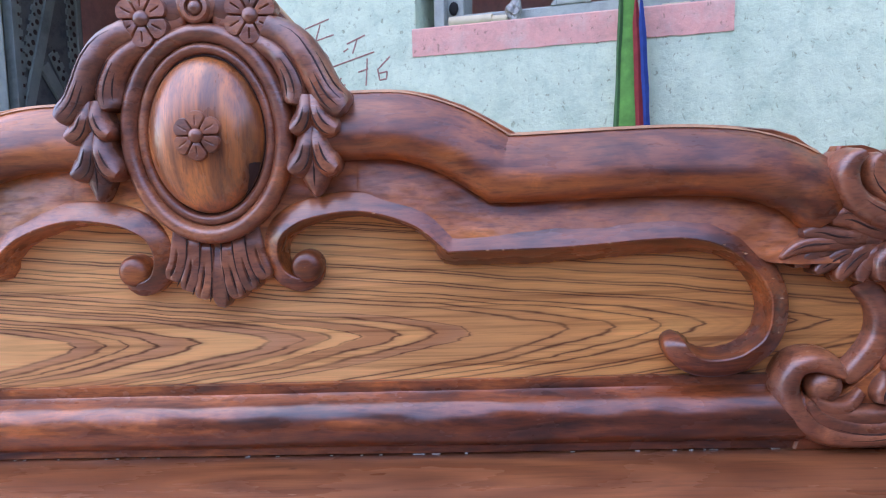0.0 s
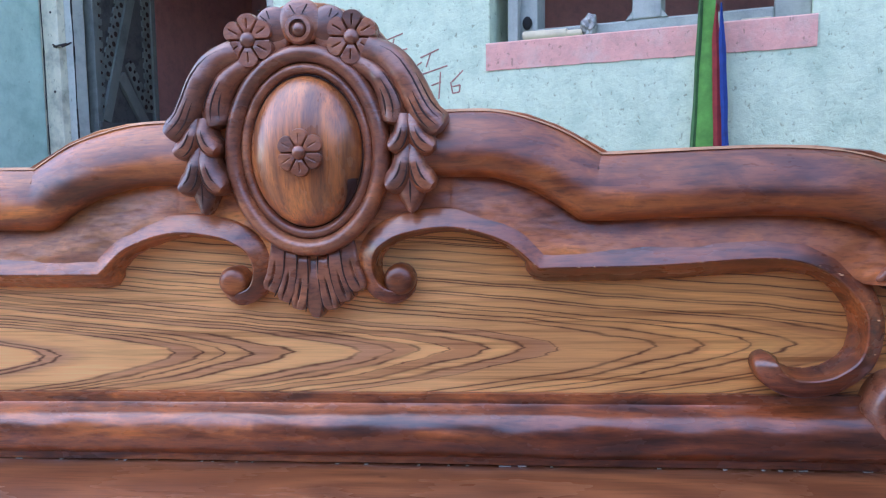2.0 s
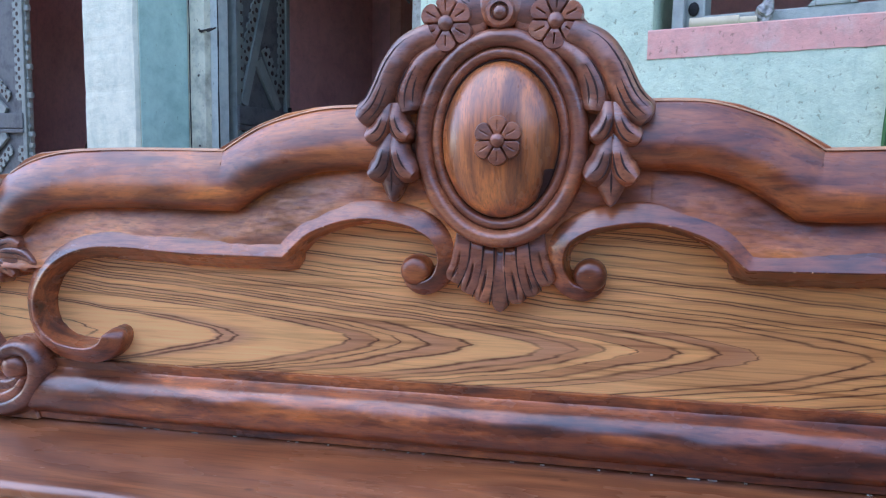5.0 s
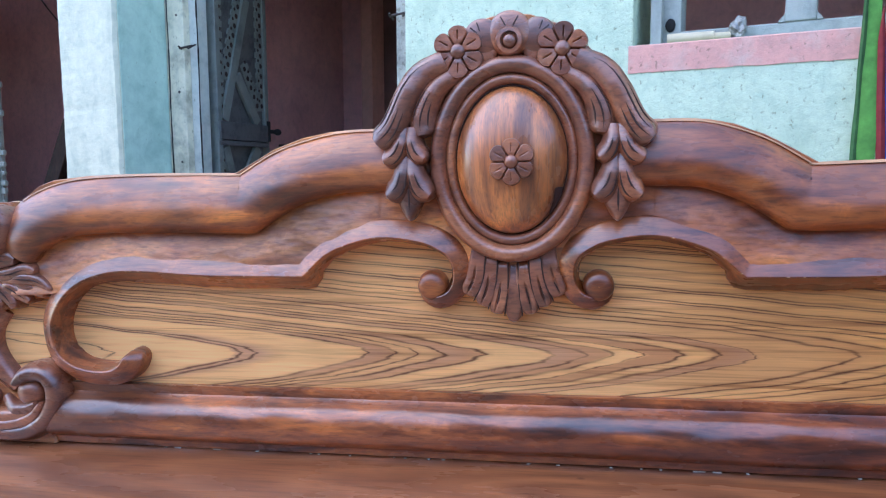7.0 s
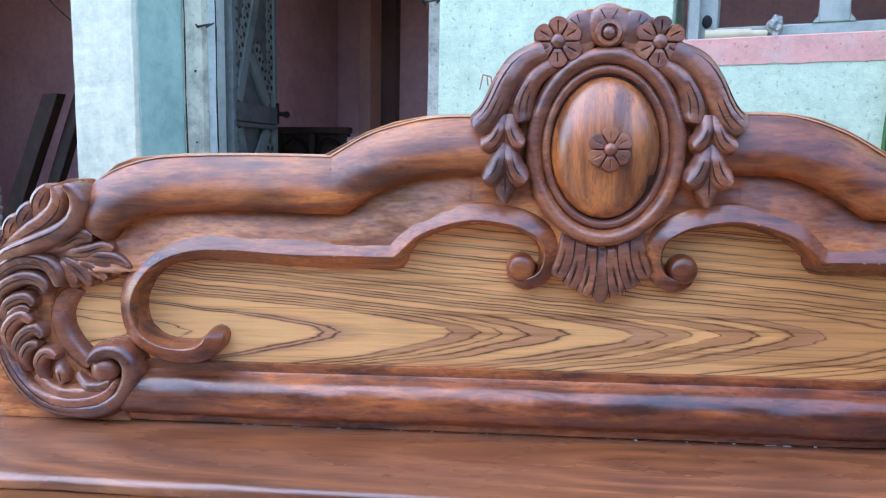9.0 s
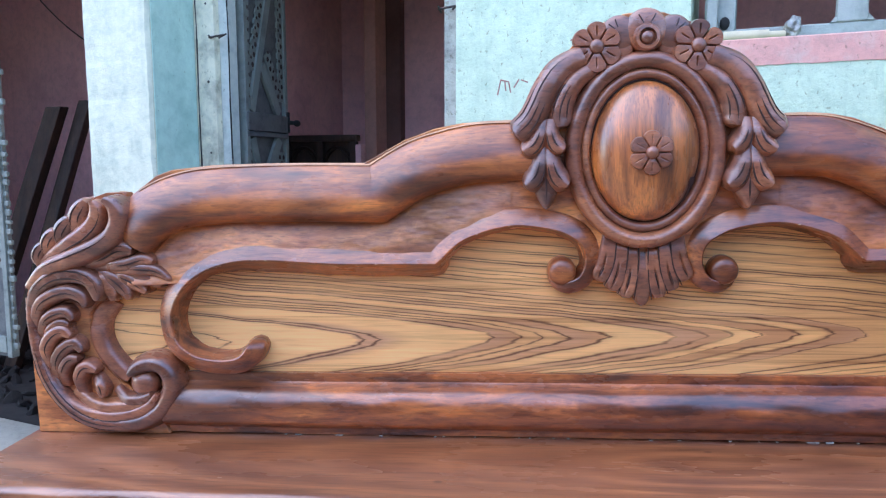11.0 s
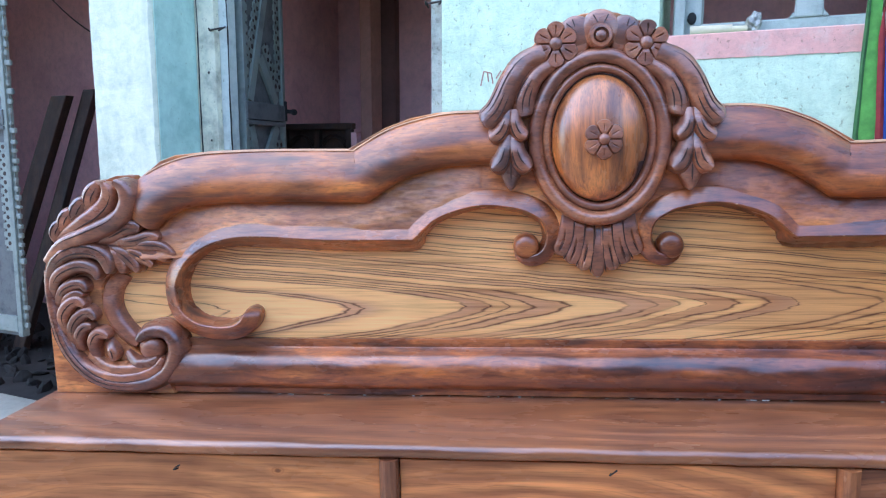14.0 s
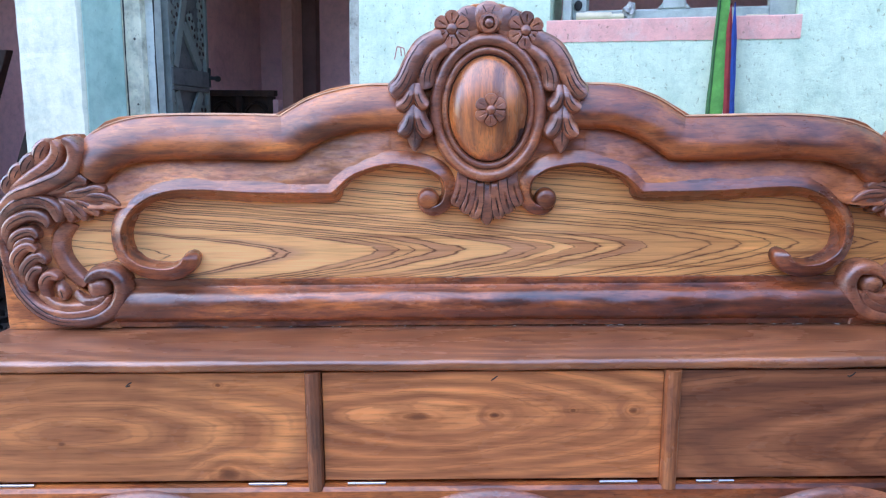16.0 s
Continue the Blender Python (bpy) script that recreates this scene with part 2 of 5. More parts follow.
def flame(name, light, mid, dark, rough=0.4, coat=0.22):
    """The back panel's board: one nest of pointed tongues, brown bands and thin dark growth lines."""
    m, nt, b = material(name, rough, 0, coat)
    tc = nt.nodes.new("ShaderNodeTexCoord")
    sep = nt.nodes.new("ShaderNodeSeparateXYZ")
    nt.links.new(tc.outputs["Object"], sep.inputs[0])
    x, z = sep.outputs[0], sep.outputs[2]
    sway = grain(nt, coords(nt, (2.6, 0, 0.6)), 1.6, 2, 0.5)
    axis = calc(nt, "ADD", calc(nt, "MULTIPLY", x, 0.0135), 0.9555)
    dz = calc(nt, "ADD", calc(nt, "SUBTRACT", z, axis), calc(nt, "MULTIPLY", calc(nt, "SUBTRACT", sway, 0.5), 0.016))
    up = bends(nt, dz, [(0.0, 2.2), (0.009, 3.6), (0.030, 3.6)])
    low = bends(nt, calc(nt, "MULTIPLY", dz, -1.0), [(0.0, 2.0), (0.012, 2.9), (0.040, 2.9)])
    wob = calc(nt, "SUBTRACT", grain(nt, coords(nt, (5, 0, 24)), 1.0, 3, 0.6), 0.5)
    saw = calc(nt, "SUBTRACT", grain(nt, coords(nt, (16, 0, 190)), 1.0, 3, 0.6), 0.5)
    ripple = calc(nt, "SUBTRACT", grain(nt, coords(nt, (2.0, 0, 6)), 1.0, 2, 0.5), 0.5)
    f = calc(nt, "ADD", calc(nt, "ADD", x, up), low)
    for n, k in ((wob, 0.062), (saw, 0.020), (ripple, 0.10)):
        f = calc(nt, "ADD", f, calc(nt, "MULTIPLY", n, k))
    # bands of brown between the lines
    tan = tuple(0.62 * c + 0.38 * d for c, d in zip(light, mid))
    grey = tuple(c * k for c, k in zip(mid, (1.02, 1.10, 1.35)))
    bright = tuple(1.06 * c for c in light)
    bands = [(-1.0, tan), (-0.80, light), (-0.475, light), (-0.463, grey), (-0.425, grey), (-0.385, tan), (-0.36, light), (-0.240, bright), (-0.227, bright), (-0.222, grey), (-0.180, mid), (-0.172, tan), (-0.10, tan),
             (-0.094, grey), (-0.045, mid), (-0.036, light), (0.050, light), (0.060, grey), (0.138, mid), (0.146, light), (0.184, bright), (0.192, mid), (0.242, mid), (0.250, light), (0.286, light), (0.300, mid),
             (0.345, grey), (0.360, tan), (0.50, tan), (0.565, tan), (0.59, light), (0.66, light)]
    col = ramp(nt, calc(nt, "DIVIDE", calc(nt, "ADD", f, 1.0), 1.7), [((q + 1.0) / 1.7, c) for q, c in bands])
    layer = nt.nodes.new("ShaderNodeTexNoise")
    layer.noise_dimensions = "1D"
    layer.inputs["Scale"].default_value = 7.0
    layer.inputs["Detail"].default_value = 4.0
    layer.inputs["Roughness"].default_value = 0.6
    nt.links.new(f, layer.inputs["W"])
    outer = ramp(nt, layer.outputs["Fac"], [(0.36, mid), (0.45, tan), (0.52, light), (0.60, tan), (0.68, bright)])
    col = mix(nt, col, outer, ramp(nt, calc(nt, "MULTIPLY", f, 0.5), [(0.31, (0, 0, 0)), (0.38, (0.9, 0.9, 0.9))]))
    fade = ramp(nt, calc(nt, "MULTIPLY", calc(nt, "ABSOLUTE", dz), 10.0), [(0.16, (0, 0, 0)), (0.50, (0.36, 0.36, 0.36))])
    col = mix(nt, col, light, fade)
    # thin growth lines, close together on the flanks and single at the tips
    tips = [-0.90, -0.80, -0.700, -0.459, -0.430, -0.225, -0.177, -0.140, -0.096, -0.039, 0.056, 0.105, 0.144, 0.187, 0.244, 0.300, 0.354, 0.505, 0.567, 0.640, 0.70]
    rnd = random.Random(5)
    q = 0.72
    while q < 2.3:
        q += rnd.choice((0.020, 0.028, 0.036, 0.05, 0.10, 0.13))
        tips.append(q)
    near = None
    for i, q in enumerate(tips):
        d = calc(nt, "MULTIPLY", calc(nt, "ABSOLUTE", calc(nt, "SUBTRACT", f, q)), 1.0 if q in (-0.459, -0.225, -0.177, -0.039, 0.144, 0.244, 0.300, 0.505, 0.567) else rnd.choice((1.0, 1.5, 2.1)))
        near = d if near is None else calc(nt, "MINIMUM", near, d)
    width = calc(nt, "MINIMUM", calc(nt, "ADD", calc(nt, "MULTIPLY", calc(nt, "ABSOLUTE", dz), 0.36), 0.0042), 0.0125)
    late = ramp(nt, calc(nt, "DIVIDE", near, width), [(0.20, (1, 1, 1)), (0.55, (0.55, 0.55, 0.55)), (1.0, (0, 0, 0))])
    worn = ramp(nt, grain(nt, coords(nt, (3.4, 0, 30)), 1.5, 3), [(0.36, (0.30, 0.30, 0.30)), (0.54, (0.92, 0.92, 0.92))])
    halo = ramp(nt, calc(nt, "DIVIDE", near, calc(nt, "MULTIPLY", width, 3.2)), [(0.2, (0.5, 0.5, 0.5)), (1.0, (0, 0, 0))])
    col = mix(nt, col, mid, mix(nt, halo, worn, 1.0, "MULTIPLY"))
    col = mix(nt, col, dark, mix(nt, late, worn, 1.0, "MULTIPLY"))
    # pale and brown pencil streaks along the board
    streak = grain(nt, coords(nt, (1.1, 0, 85)), 1.0, 5, 0.65, 0.3)
    col = mix(nt, col, ramp(nt, streak, [(0.34, (0.55, 0.45, 0.38)), (0.44, (0.95, 0.94, 0.93)), (0.56, (1, 1, 1)), (0.66, (1.16, 1.18, 1.20))]), 0.85, "MULTIPLY")
    fine = grain(nt, coords(nt, (9, 60, 260)), 1.0, 4, 0.6)
    col = mix(nt, col, ramp(nt, fine, [(0.3, (0.70, 0.62, 0.56)), (0.5, (1, 1, 1)), (0.68, (1.1, 1.08, 1.05))]), 0.6, "MULTIPLY")
    broad = grain(nt, coords(nt, (1, 1, 2)), 2.2, 3)
    col = mix(nt, col, ramp(nt, broad, [(0.35, (0.84, 0.80, 0.76)), (0.6, (1.06, 1.05, 1.03))]), 0.8, "MULTIPLY")
    # redder, darker towards one end, paler at the other: wood tone plus painted fall-off of light
    end_shade = calc(nt, "ADD", calc(nt, "ADD", calc(nt, "MULTIPLY", x, 0.5), 0.5), calc(nt, "MULTIPLY", calc(nt, "SUBTRACT", far_tone(nt), 0.5), 0.35))
    col = mix(nt, col, ramp(nt, end_shade, [(0.25, (1.03, 1.05, 1.10)), (0.55, (1, 1, 1)), (0.80, (0.86, 0.76, 0.62)), (0.95, (0.68, 0.56, 0.44))]), 1.0, "MULTIPLY")
    nt.links.new(col, b.inputs["Base Color"])
    relief(nt, b, fine, 0.12, 0.001)
    return m


def paint(name, colour, stain, rough=0.75, speck=0.0, bump=0.5, scale=6.0):
    """Lime-washed or painted plaster: blotches, fine pits, dark specks and vertical streaks."""
    m, nt, b = material(name, rough)
    v = coords(nt)
    blot = grain(nt, v, scale, 6, 0.62)
    col = ramp(nt, blot, [(0.3, stain), (0.5, colour), (0.75, tuple(min(1, c * 1.06) for c in colour))])
    runs = grain(nt, coords(nt, (22, 22, 1.5)), 1.0, 4)
    col = mix(nt, col, ramp(nt, runs, [(0.3, (0.86, 0.88, 0.88)), (0.45, (1, 1, 1))]), 0.6, "MULTIPLY")
    flake = grain(nt, v, 22, 8, 0.75, 0.4)
    col = mix(nt, col, ramp(nt, flake, [(0.38, (0.84, 0.88, 0.87)), (0.47, (0.98, 0.98, 0.98)), (0.60, (1.10, 1.08, 1.07))]), 0.8, "MULTIPLY")
    pits = grain(nt, coords(nt, (80, 80, 62)), 1.0, 5, 0.65, 0.5)
    if speck:
        col = mix(nt, col, ramp(nt, pits, [(speck - 0.04, (0.5, 0.48, 0.42)), (speck, (0.8, 0.8, 0.76)), (speck + 0.03, (1, 1, 1))]), 0.8, "MULTIPLY")
    nt.links.new(col, b.inputs["Base Color"])
    relief(nt, b, calc(nt, "ADD", calc(nt, "MULTIPLY", pits, 0.6), grain(nt, v, 26, 6, 0.7)), bump, 0.006)
    return m


def plain(name, colour, rough=0.6, metal=0.0, scale=18.0, bump=0.2, spread=0.25):
    m, nt, b = material(name, rough, metal)
    n = grain(nt, coords(nt), scale, 5)
    lo, hi = tuple(c * (1 - spread) for c in colour), tuple(min(1, c * (1 + spread)) for c in colour)
    nt.links.new(ramp(nt, n, [(0.3, lo), (0.7, hi)]), b.inputs["Base Color"])
    relief(nt, b, n, bump)
    return m


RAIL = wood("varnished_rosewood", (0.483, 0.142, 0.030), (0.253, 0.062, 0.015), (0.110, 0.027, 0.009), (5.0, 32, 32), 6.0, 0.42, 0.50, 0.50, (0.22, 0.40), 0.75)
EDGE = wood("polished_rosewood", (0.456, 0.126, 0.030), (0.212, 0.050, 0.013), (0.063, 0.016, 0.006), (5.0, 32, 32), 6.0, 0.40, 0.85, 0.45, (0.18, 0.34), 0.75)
CARVE = wood("carved_rosewood", (0.336, 0.108, 0.046), (0.231, 0.070, 0.030), (0.126, 0.038, 0.017), (10, 30, 34), 7.0, 0.42, 0.90, 0.40, (0.23, 0.38))
DOME = wood("dome_rosewood", (0.610, 0.188, 0.040), (0.345, 0.096, 0.021), (0.110, 0.030, 0.010), (44, 30, 3.2), 9.0, 0.36, 1.0, 0.3, (0.20, 0.38))
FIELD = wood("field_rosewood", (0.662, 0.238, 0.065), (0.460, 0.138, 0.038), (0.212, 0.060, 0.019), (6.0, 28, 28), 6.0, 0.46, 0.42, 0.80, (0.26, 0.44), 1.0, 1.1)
SHELF = wood("shelf_rosewood", (0.336, 0.126, 0.034), (0.222, 0.076, 0.023), (0.090, 0.030, 0.011), (1.2, 18, 18), 2.6, 0.40, 0.5, 0.75, (0.20, 0.42))
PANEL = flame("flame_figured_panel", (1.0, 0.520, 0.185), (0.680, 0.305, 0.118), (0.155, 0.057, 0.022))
SHELFTOP = figured("shelf_board", (0.15, -0.11), 7.0, 30.0, (0.325, 0.117, 0.043), (0.254, 0.086, 0.032), (0.189, 0.062, 0.024), 0.42, 0.85, calm=0.4)
FLAP_A = figured("flap_board_a", (-0.80, 0.635), 4.5, 34.0, (0.603, 0.237, 0.076), (0.426, 0.154, 0.053), (0.342, 0.118, 0.042), knots=((-0.518, 0.549, 0.022, 0.016, 0.35), (-0.529, 0.733, 0.006, 0.004, 0.1)))
FLAP_B = figured("flap_board_b", (-0.145, 0.666), 4.2, 40.0, (0.663, 0.250, 0.080), (0.452, 0.154, 0.053), (0.347, 0.114, 0.042), knots=((-0.145, 0.666, 0.030, 0.008, 0.25), (0.003, 0.668, 0.010, 0.006, 0.3), (0.156, 0.677, 0.006, 0.004, 0.12), (0.272, 0.676, 0.009, 0.006, 0.2)))
FLAP_C = figured("flap_board_c", (0.95, 0.60), 5.0, 26.0, (0.371, 0.137, 0.056), (0.245, 0.085, 0.037), (0.156, 0.052, 0.027))
POST = wood("post_rosewood", (0.324, 0.107, 0.037), (0.192, 0.059, 0.023), (0.096, 0.029, 0.014), (30, 30, 2.4), 4.0, 0.38, 0.7, 0.4)
PALE = plain("raw_back_board", (0.52, 0.34, 0.19), 0.7)
WORN = plain("worn_edge_wood", (0.50, 0.25, 0.12), 0.5, 0, 22, 0.3, 0.35)
MINT = paint("mint_limewash", (0.580, 0.664, 0.478), (0.478, 0.580, 0.412), 0.85, 0.375, 0.8)
TEAL = paint("teal_side", (0.458, 0.630, 0.535), (0.345, 0.508, 0.432), 0.85, 0.33, 0.4)
WHITE = paint("white_limewash", (0.610, 0.605, 0.462), (0.475, 0.500, 0.385), 0.85, 0.29, 0.5, 9.0)
PINK = paint("pink_ledge_paint", (0.700, 0.345, 0.280), (0.660, 0.420, 0.350), 0.7, 0.36, 0.5, 14.0)
ROOM = paint("dull_pink_room_plaster", (0.640, 0.370, 0.365), (0.540, 0.305, 0.305), 0.85, 0.0, 0.3, 3.0)
JAMB = paint("weathered_white_wood", (0.672, 0.640, 0.472), (0.347, 0.325, 0.242), 0.7, 0.36, 0.6, 11.0)
WEATHERED = paint("stained_grey_white_wood", (0.400, 0.395, 0.330), (0.200, 0.196, 0.168), 0.7, 0.40, 0.6, 14.0)
PALEBLUE = paint("pale_blue_frame_paint", (0.483, 0.520, 0.459), (0.347, 0.380, 0.348), 0.65, 0.33, 0.4, 12.0)
GREYBLUE = paint("grey_blue_paint", (0.182, 0.204, 0.182), (0.104, 0.116, 0.107), 0.6, 0.28, 0.4, 12.0)
WINDOWGREY = paint("grey_window_paint", (0.353, 0.368, 0.320), (0.252, 0.272, 0.238), 0.6, 0.27, 0.4, 12.0)
SHUTTER = paint("grey_shutter_paint", (0.210, 0.225, 0.196), (0.126, 0.135, 0.119), 0.7, 0.3, 0.5, 16.0)
RUBBLE = plain("rubble_with_shade", (0.0180, 0.0153, 0.0140), 0.95, 0, 12.0, 0.6, 0.4)
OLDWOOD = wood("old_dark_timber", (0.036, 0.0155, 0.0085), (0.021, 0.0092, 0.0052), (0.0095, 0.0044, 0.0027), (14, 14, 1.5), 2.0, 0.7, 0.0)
CEMENT = paint("cement_floor", (0.353, 0.336, 0.272), (0.277, 0.264, 0.211), 0.85, 0.25, 0.4, 2.5)
EARTH = plain("bounce_earth", (0.55, 0.37, 0.22), 0.95, 0, 5.0, 0.6, 0.4)
STEEL = plain("zinc_plated_steel", (0.66, 0.68, 0.70), 0.3, 1.0, 60, 0.1, 0.1)
RUST = plain("dark_iron", (0.06, 0.05, 0.045), 0.6, 0.6, 40, 0.3, 0.4)
GREEN = plain("green_cloth", (0.100, 0.270, 0.045), 0.85, 0, 40, 0.3, 0.3)
DARKGREEN = plain("dark_green_cloth", (0.045, 0.115, 0.032), 0.85, 0, 40, 0.3, 0.3)
RED = plain("dark_red_cloth", (0.2340, 0.0200, 0.0210), 0.85, 0, 40, 0.3, 0.25)
BLUE = plain("blue_cloth", (0.0119, 0.0390, 0.1984), 0.85, 0, 40, 0.3, 0.25)
FOIL = plain("crumpled_foil", (0.30, 0.29, 0.26), 0.45, 0.5, 50, 0.4, 0.45)
CREAM = plain("bare_stick_wood", (0.554, 0.464, 0.299), 0.6, 0, 30, 0.2, 0.12)
CHALK = plain("red_ochre_marks", (0.360, 0.176, 0.136), 0.9, 0, 60, 0.2, 0.3)
PUTTY = plain("white_putty", (0.576, 0.544, 0.496), 0.8, 0, 60, 0.2, 0.2)
# shade inside carved cuts and the knot hole, put on as dark colour
SCORE = plain("shade_in_cuts_and_hole", (0.045, 0.018, 0.012), 0.7)
BROWN = paint("brown_strip", (0.150, 0.076, 0.064), (0.110, 0.056, 0.048), 0.8, 0.0, 0.3, 5.0)
PLASTER = paint("pilaster_pink_plaster", (0.500, 0.270, 0.211), (0.400, 0.215, 0.172), 0.85, 0.0, 0.3, 3.0)
SLAT = paint("dark_weathered_slats", (0.105, 0.104, 0.100), (0.042, 0.044, 0.046), 0.75, 0.36, 0.5, 16.0)
# dark, so that the added light-blocking walls reflect little
YARD = paint("light_blocking_wall", (0.110, 0.105, 0.095), (0.070, 0.066, 0.060), 0.9, 0.25, 0.5, 2.5)
SOIL = plain("porch_soil_with_shade", (0.0203, 0.0171, 0.0153), 0.95, 0, 9.0, 0.6, 0.4)
RUBBER = plain("black_cable", (0.012, 0.011, 0.010), 0.9)


# ---- mesh tools ----
def part(name, bm, mat, parent=None, label="", smooth=False, at=None):
    bmesh.ops.recalc_face_normals(bm, faces=bm.faces)
    me = bpy.data.meshes.new(name)
    bm.to_mesh(me)
    bm.free()
    me.materials.append(mat)
    if smooth:
        me.shade_smooth()
        me.set_sharp_from_angle(angle=radians(38))
    ob = new(name, me)
    if parent is not None:
        ob.parent = parent
    if at is not None:
        ob.matrix_basis = at
    if label:
        ob["label"] = label
    return ob


def box(bm, x0, x1, y0, y1, z0, z1, bevel=0.0, seg=2):
    m = Matrix.LocRotScale(((x0 + x1) / 2, (y0 + y1) / 2, (z0 + z1) / 2), None, (x1 - x0, y1 - y0, z1 - z0))
    r = bmesh.ops.create_cube(bm, size=1, matrix=m)
    if bevel:
        edges = list({e for v in r["verts"] for e in v.link_edges})
        bmesh.ops.bevel(bm, geom=edges, offset=bevel, segments=seg, affect="EDGES", profile=0.6)
    return bm


def one_box(*a, **k):
    return box(bmesh.new(), *a, **k)


def spline(points, step=0.006, corners=()):
    """Smooth line through control points in a plane, sharp at the named corners."""
    out = []
    n = len(points)
    for i in range(n - 1):
        p1, p2 = Vector(points[i]), Vector(points[i + 1])
        p0 = Vector(points[i - 1]) if i > 0 and i not in corners else p1 * 2 - p2
        p3 = Vector(points[i + 2]) if i + 2 < n and i + 1 not in corners else p2 * 2 - p1
        k = max(2, int((p2 - p1).length / step))
        for j in range(k):
            t = j / k
            out.append(0.5 * (2 * p1 + (p2 - p0) * t + (2 * p0 - 5 * p1 + 4 * p2 - p3) * t * t + (3 * p1 - p0 - 3 * p2 + p3) * t ** 3))
    out.append(Vector(points[-1]))
    return out


def normals(line):
    """In-plane normals to the left of travel, lengthened at bends so that bands keep their width."""
    res = []
    for i in range(len(line)):
        a = (line[i] - line[i - 1]).normalized() if i else (line[1] - line[0]).normalized()
        b = (line[i + 1] - line[i]).normalized() if i + 1 < len(line) else a
        na, nb = Vector((-a.y, a.x)), Vector((-b.y, b.x))
        m = na + nb
        m = m.normalized() if m.length > 1e-6 else na
        res.append(m / max(0.55, m.dot(nb)))
    return res


def skin(bm, rows, closed=False):
    """Faces between rows of points."""
    vs = [[bm.verts.new(p) for p in r] for r in rows]
    for a, b in zip(vs, vs[1:]):
        m = len(a)
        for i in range(m if closed else m - 1):
            j = (i + 1) % m
            bm.faces.new((a[i], a[j], b[j], b[i]))
    return vs


def sweep(bm, line, profile, side=1, scale=None, waver=0.0, inner=None):
    """A moulding: profile points (offset, y) carried along a line in the board's plane."""
    rows = []
    for i, (p, n) in enumerate(zip(line, normals(line))):
        k = scale(i / (len(line) - 1)) if scale else 1.0
        w = 1 + waver * noise.noise((p.x * 9, p.y * 9, side)) + waver * 0.45 * noise.noise((p.x * 34, p.y * 34, side + 3))
        q = inner(p.x, p.y) if inner else 1.0
        ragged = 1 + (0.05 * noise.noise((p.x * 45, p.y * 45, side + 7)) + 0.04 * noise.noise((p.x * 130, p.y * 130, side + 2)) if inner else 0)
        across = [(o * k * (q * ragged if o < -0.0165 else 1), y) for o, y in profile]
        rows.append([(side * (p.x + n.x * o), y * (k if k < 1 else 1) * w, p.y + n.y * o) for o, y in across])
    vs = skin(bm, rows)
    for r in (vs[0], vs[-1]):
        bm.faces.new(r)
    return bm


def strand(bm, points, width, y0, h, grooves=(), side=1, tip=0.35, start=1.0, across=34, step=0.004, deep=0.005, flare=1.0, flat=2.6, blunt=2.2, cut=0.0, thin=0.0013):
    """A carved leaf or roll: rounded across, tapering at its ends, with thin incised lines from cut onwards."""
    line = spline(points, step)
    ns = normals(line)
    rows = []
    last = len(line) - 1
    for i, (p, n) in enumerate(zip(line, ns)):
        t = i / last
        w = width * (start + (1 - start) * min(1, t * 2.2)) * (1 + (flare - 1) * t)
        if t > 1 - tip:
            q = (t - 1 + tip) / tip
            w *= math.sqrt(max(0.0, 1 - q ** blunt)) * 0.97 + 0.03
        rise = h * min(1, 0.45 + t * 3) * (w / width) ** 0.35
        chip = 1 + 0.07 * noise.noise((p.x * 60, p.y * 60, side * 3 + width * 90))
        row = []
        for j in range(across + 1):
            v = -1 + 2 * j / across
            y = y0 - rise * chip * (1 - abs(v) ** flat)
            for g in grooves:
                y += deep * math.exp(-((v - g) * w / 2 / thin) ** 2) * min(1, 7 * (0.93 - t)) * min(1, 9 * (t - cut)) if cut < t < 0.93 else 0
            row.append((side * (p.x + n.x * v * w / 2), y, p.y + n.y * v * w / 2))
        row = [(row[0][0], y0 + 0.03, row[0][2])] + row + [(row[-1][0], y0 + 0.03, row[-1][2])]
        rows.append(row)
    vs = skin(bm, rows)
    for r in (vs[0], vs[-1]):
        bm.faces.new(r)
    return bm


def petal(bm, c, r, turn, half, base, h, slit=0.004, notch=0.80):
    """A flat round-ended petal with soft shoulders and a short incised slit, on a given ground."""
    rows = []
    for i in range(19):
        t = min(1, i / 17)
        row = []
        for j in range(37):
            s = -1 + j / 18
            edge = r * (notch + (1 - notch) * math.sqrt(max(0, 1 - abs(s) ** 2.2)))
            rho = r * 0.16 + (edge - r * 0.16) * t
            a = turn + s * half
            x, z = c[0] + rho * math.cos(a), c[1] + rho * math.sin(a)
            near = min((1 - t) * edge, (1 - abs(s)) * half * rho)
            y = base(x, z) - h * (1 - 0.85 * (1 - min(1, near / 0.0021)) ** 2.0)
            if 0.42 * r < rho < 0.80 * r:
                y += slit * math.exp(-(s * half * rho / 0.0008) ** 2)
            y += 0.004 * max(0, 1 - rho / (0.4 * r))
            row.append((x, y + (0.012 if i == 18 else 0), z))
        rows.append(row)
    skin(bm, rows)
    return bm


def between(table, t):
    """Value at t of a line through (t, value) pairs."""
    for (a, va), (b, vb) in zip(table, table[1:]):
        if t <= b:
            return va + (vb - va) * (t - a) / (b - a)
    return table[-1][1]


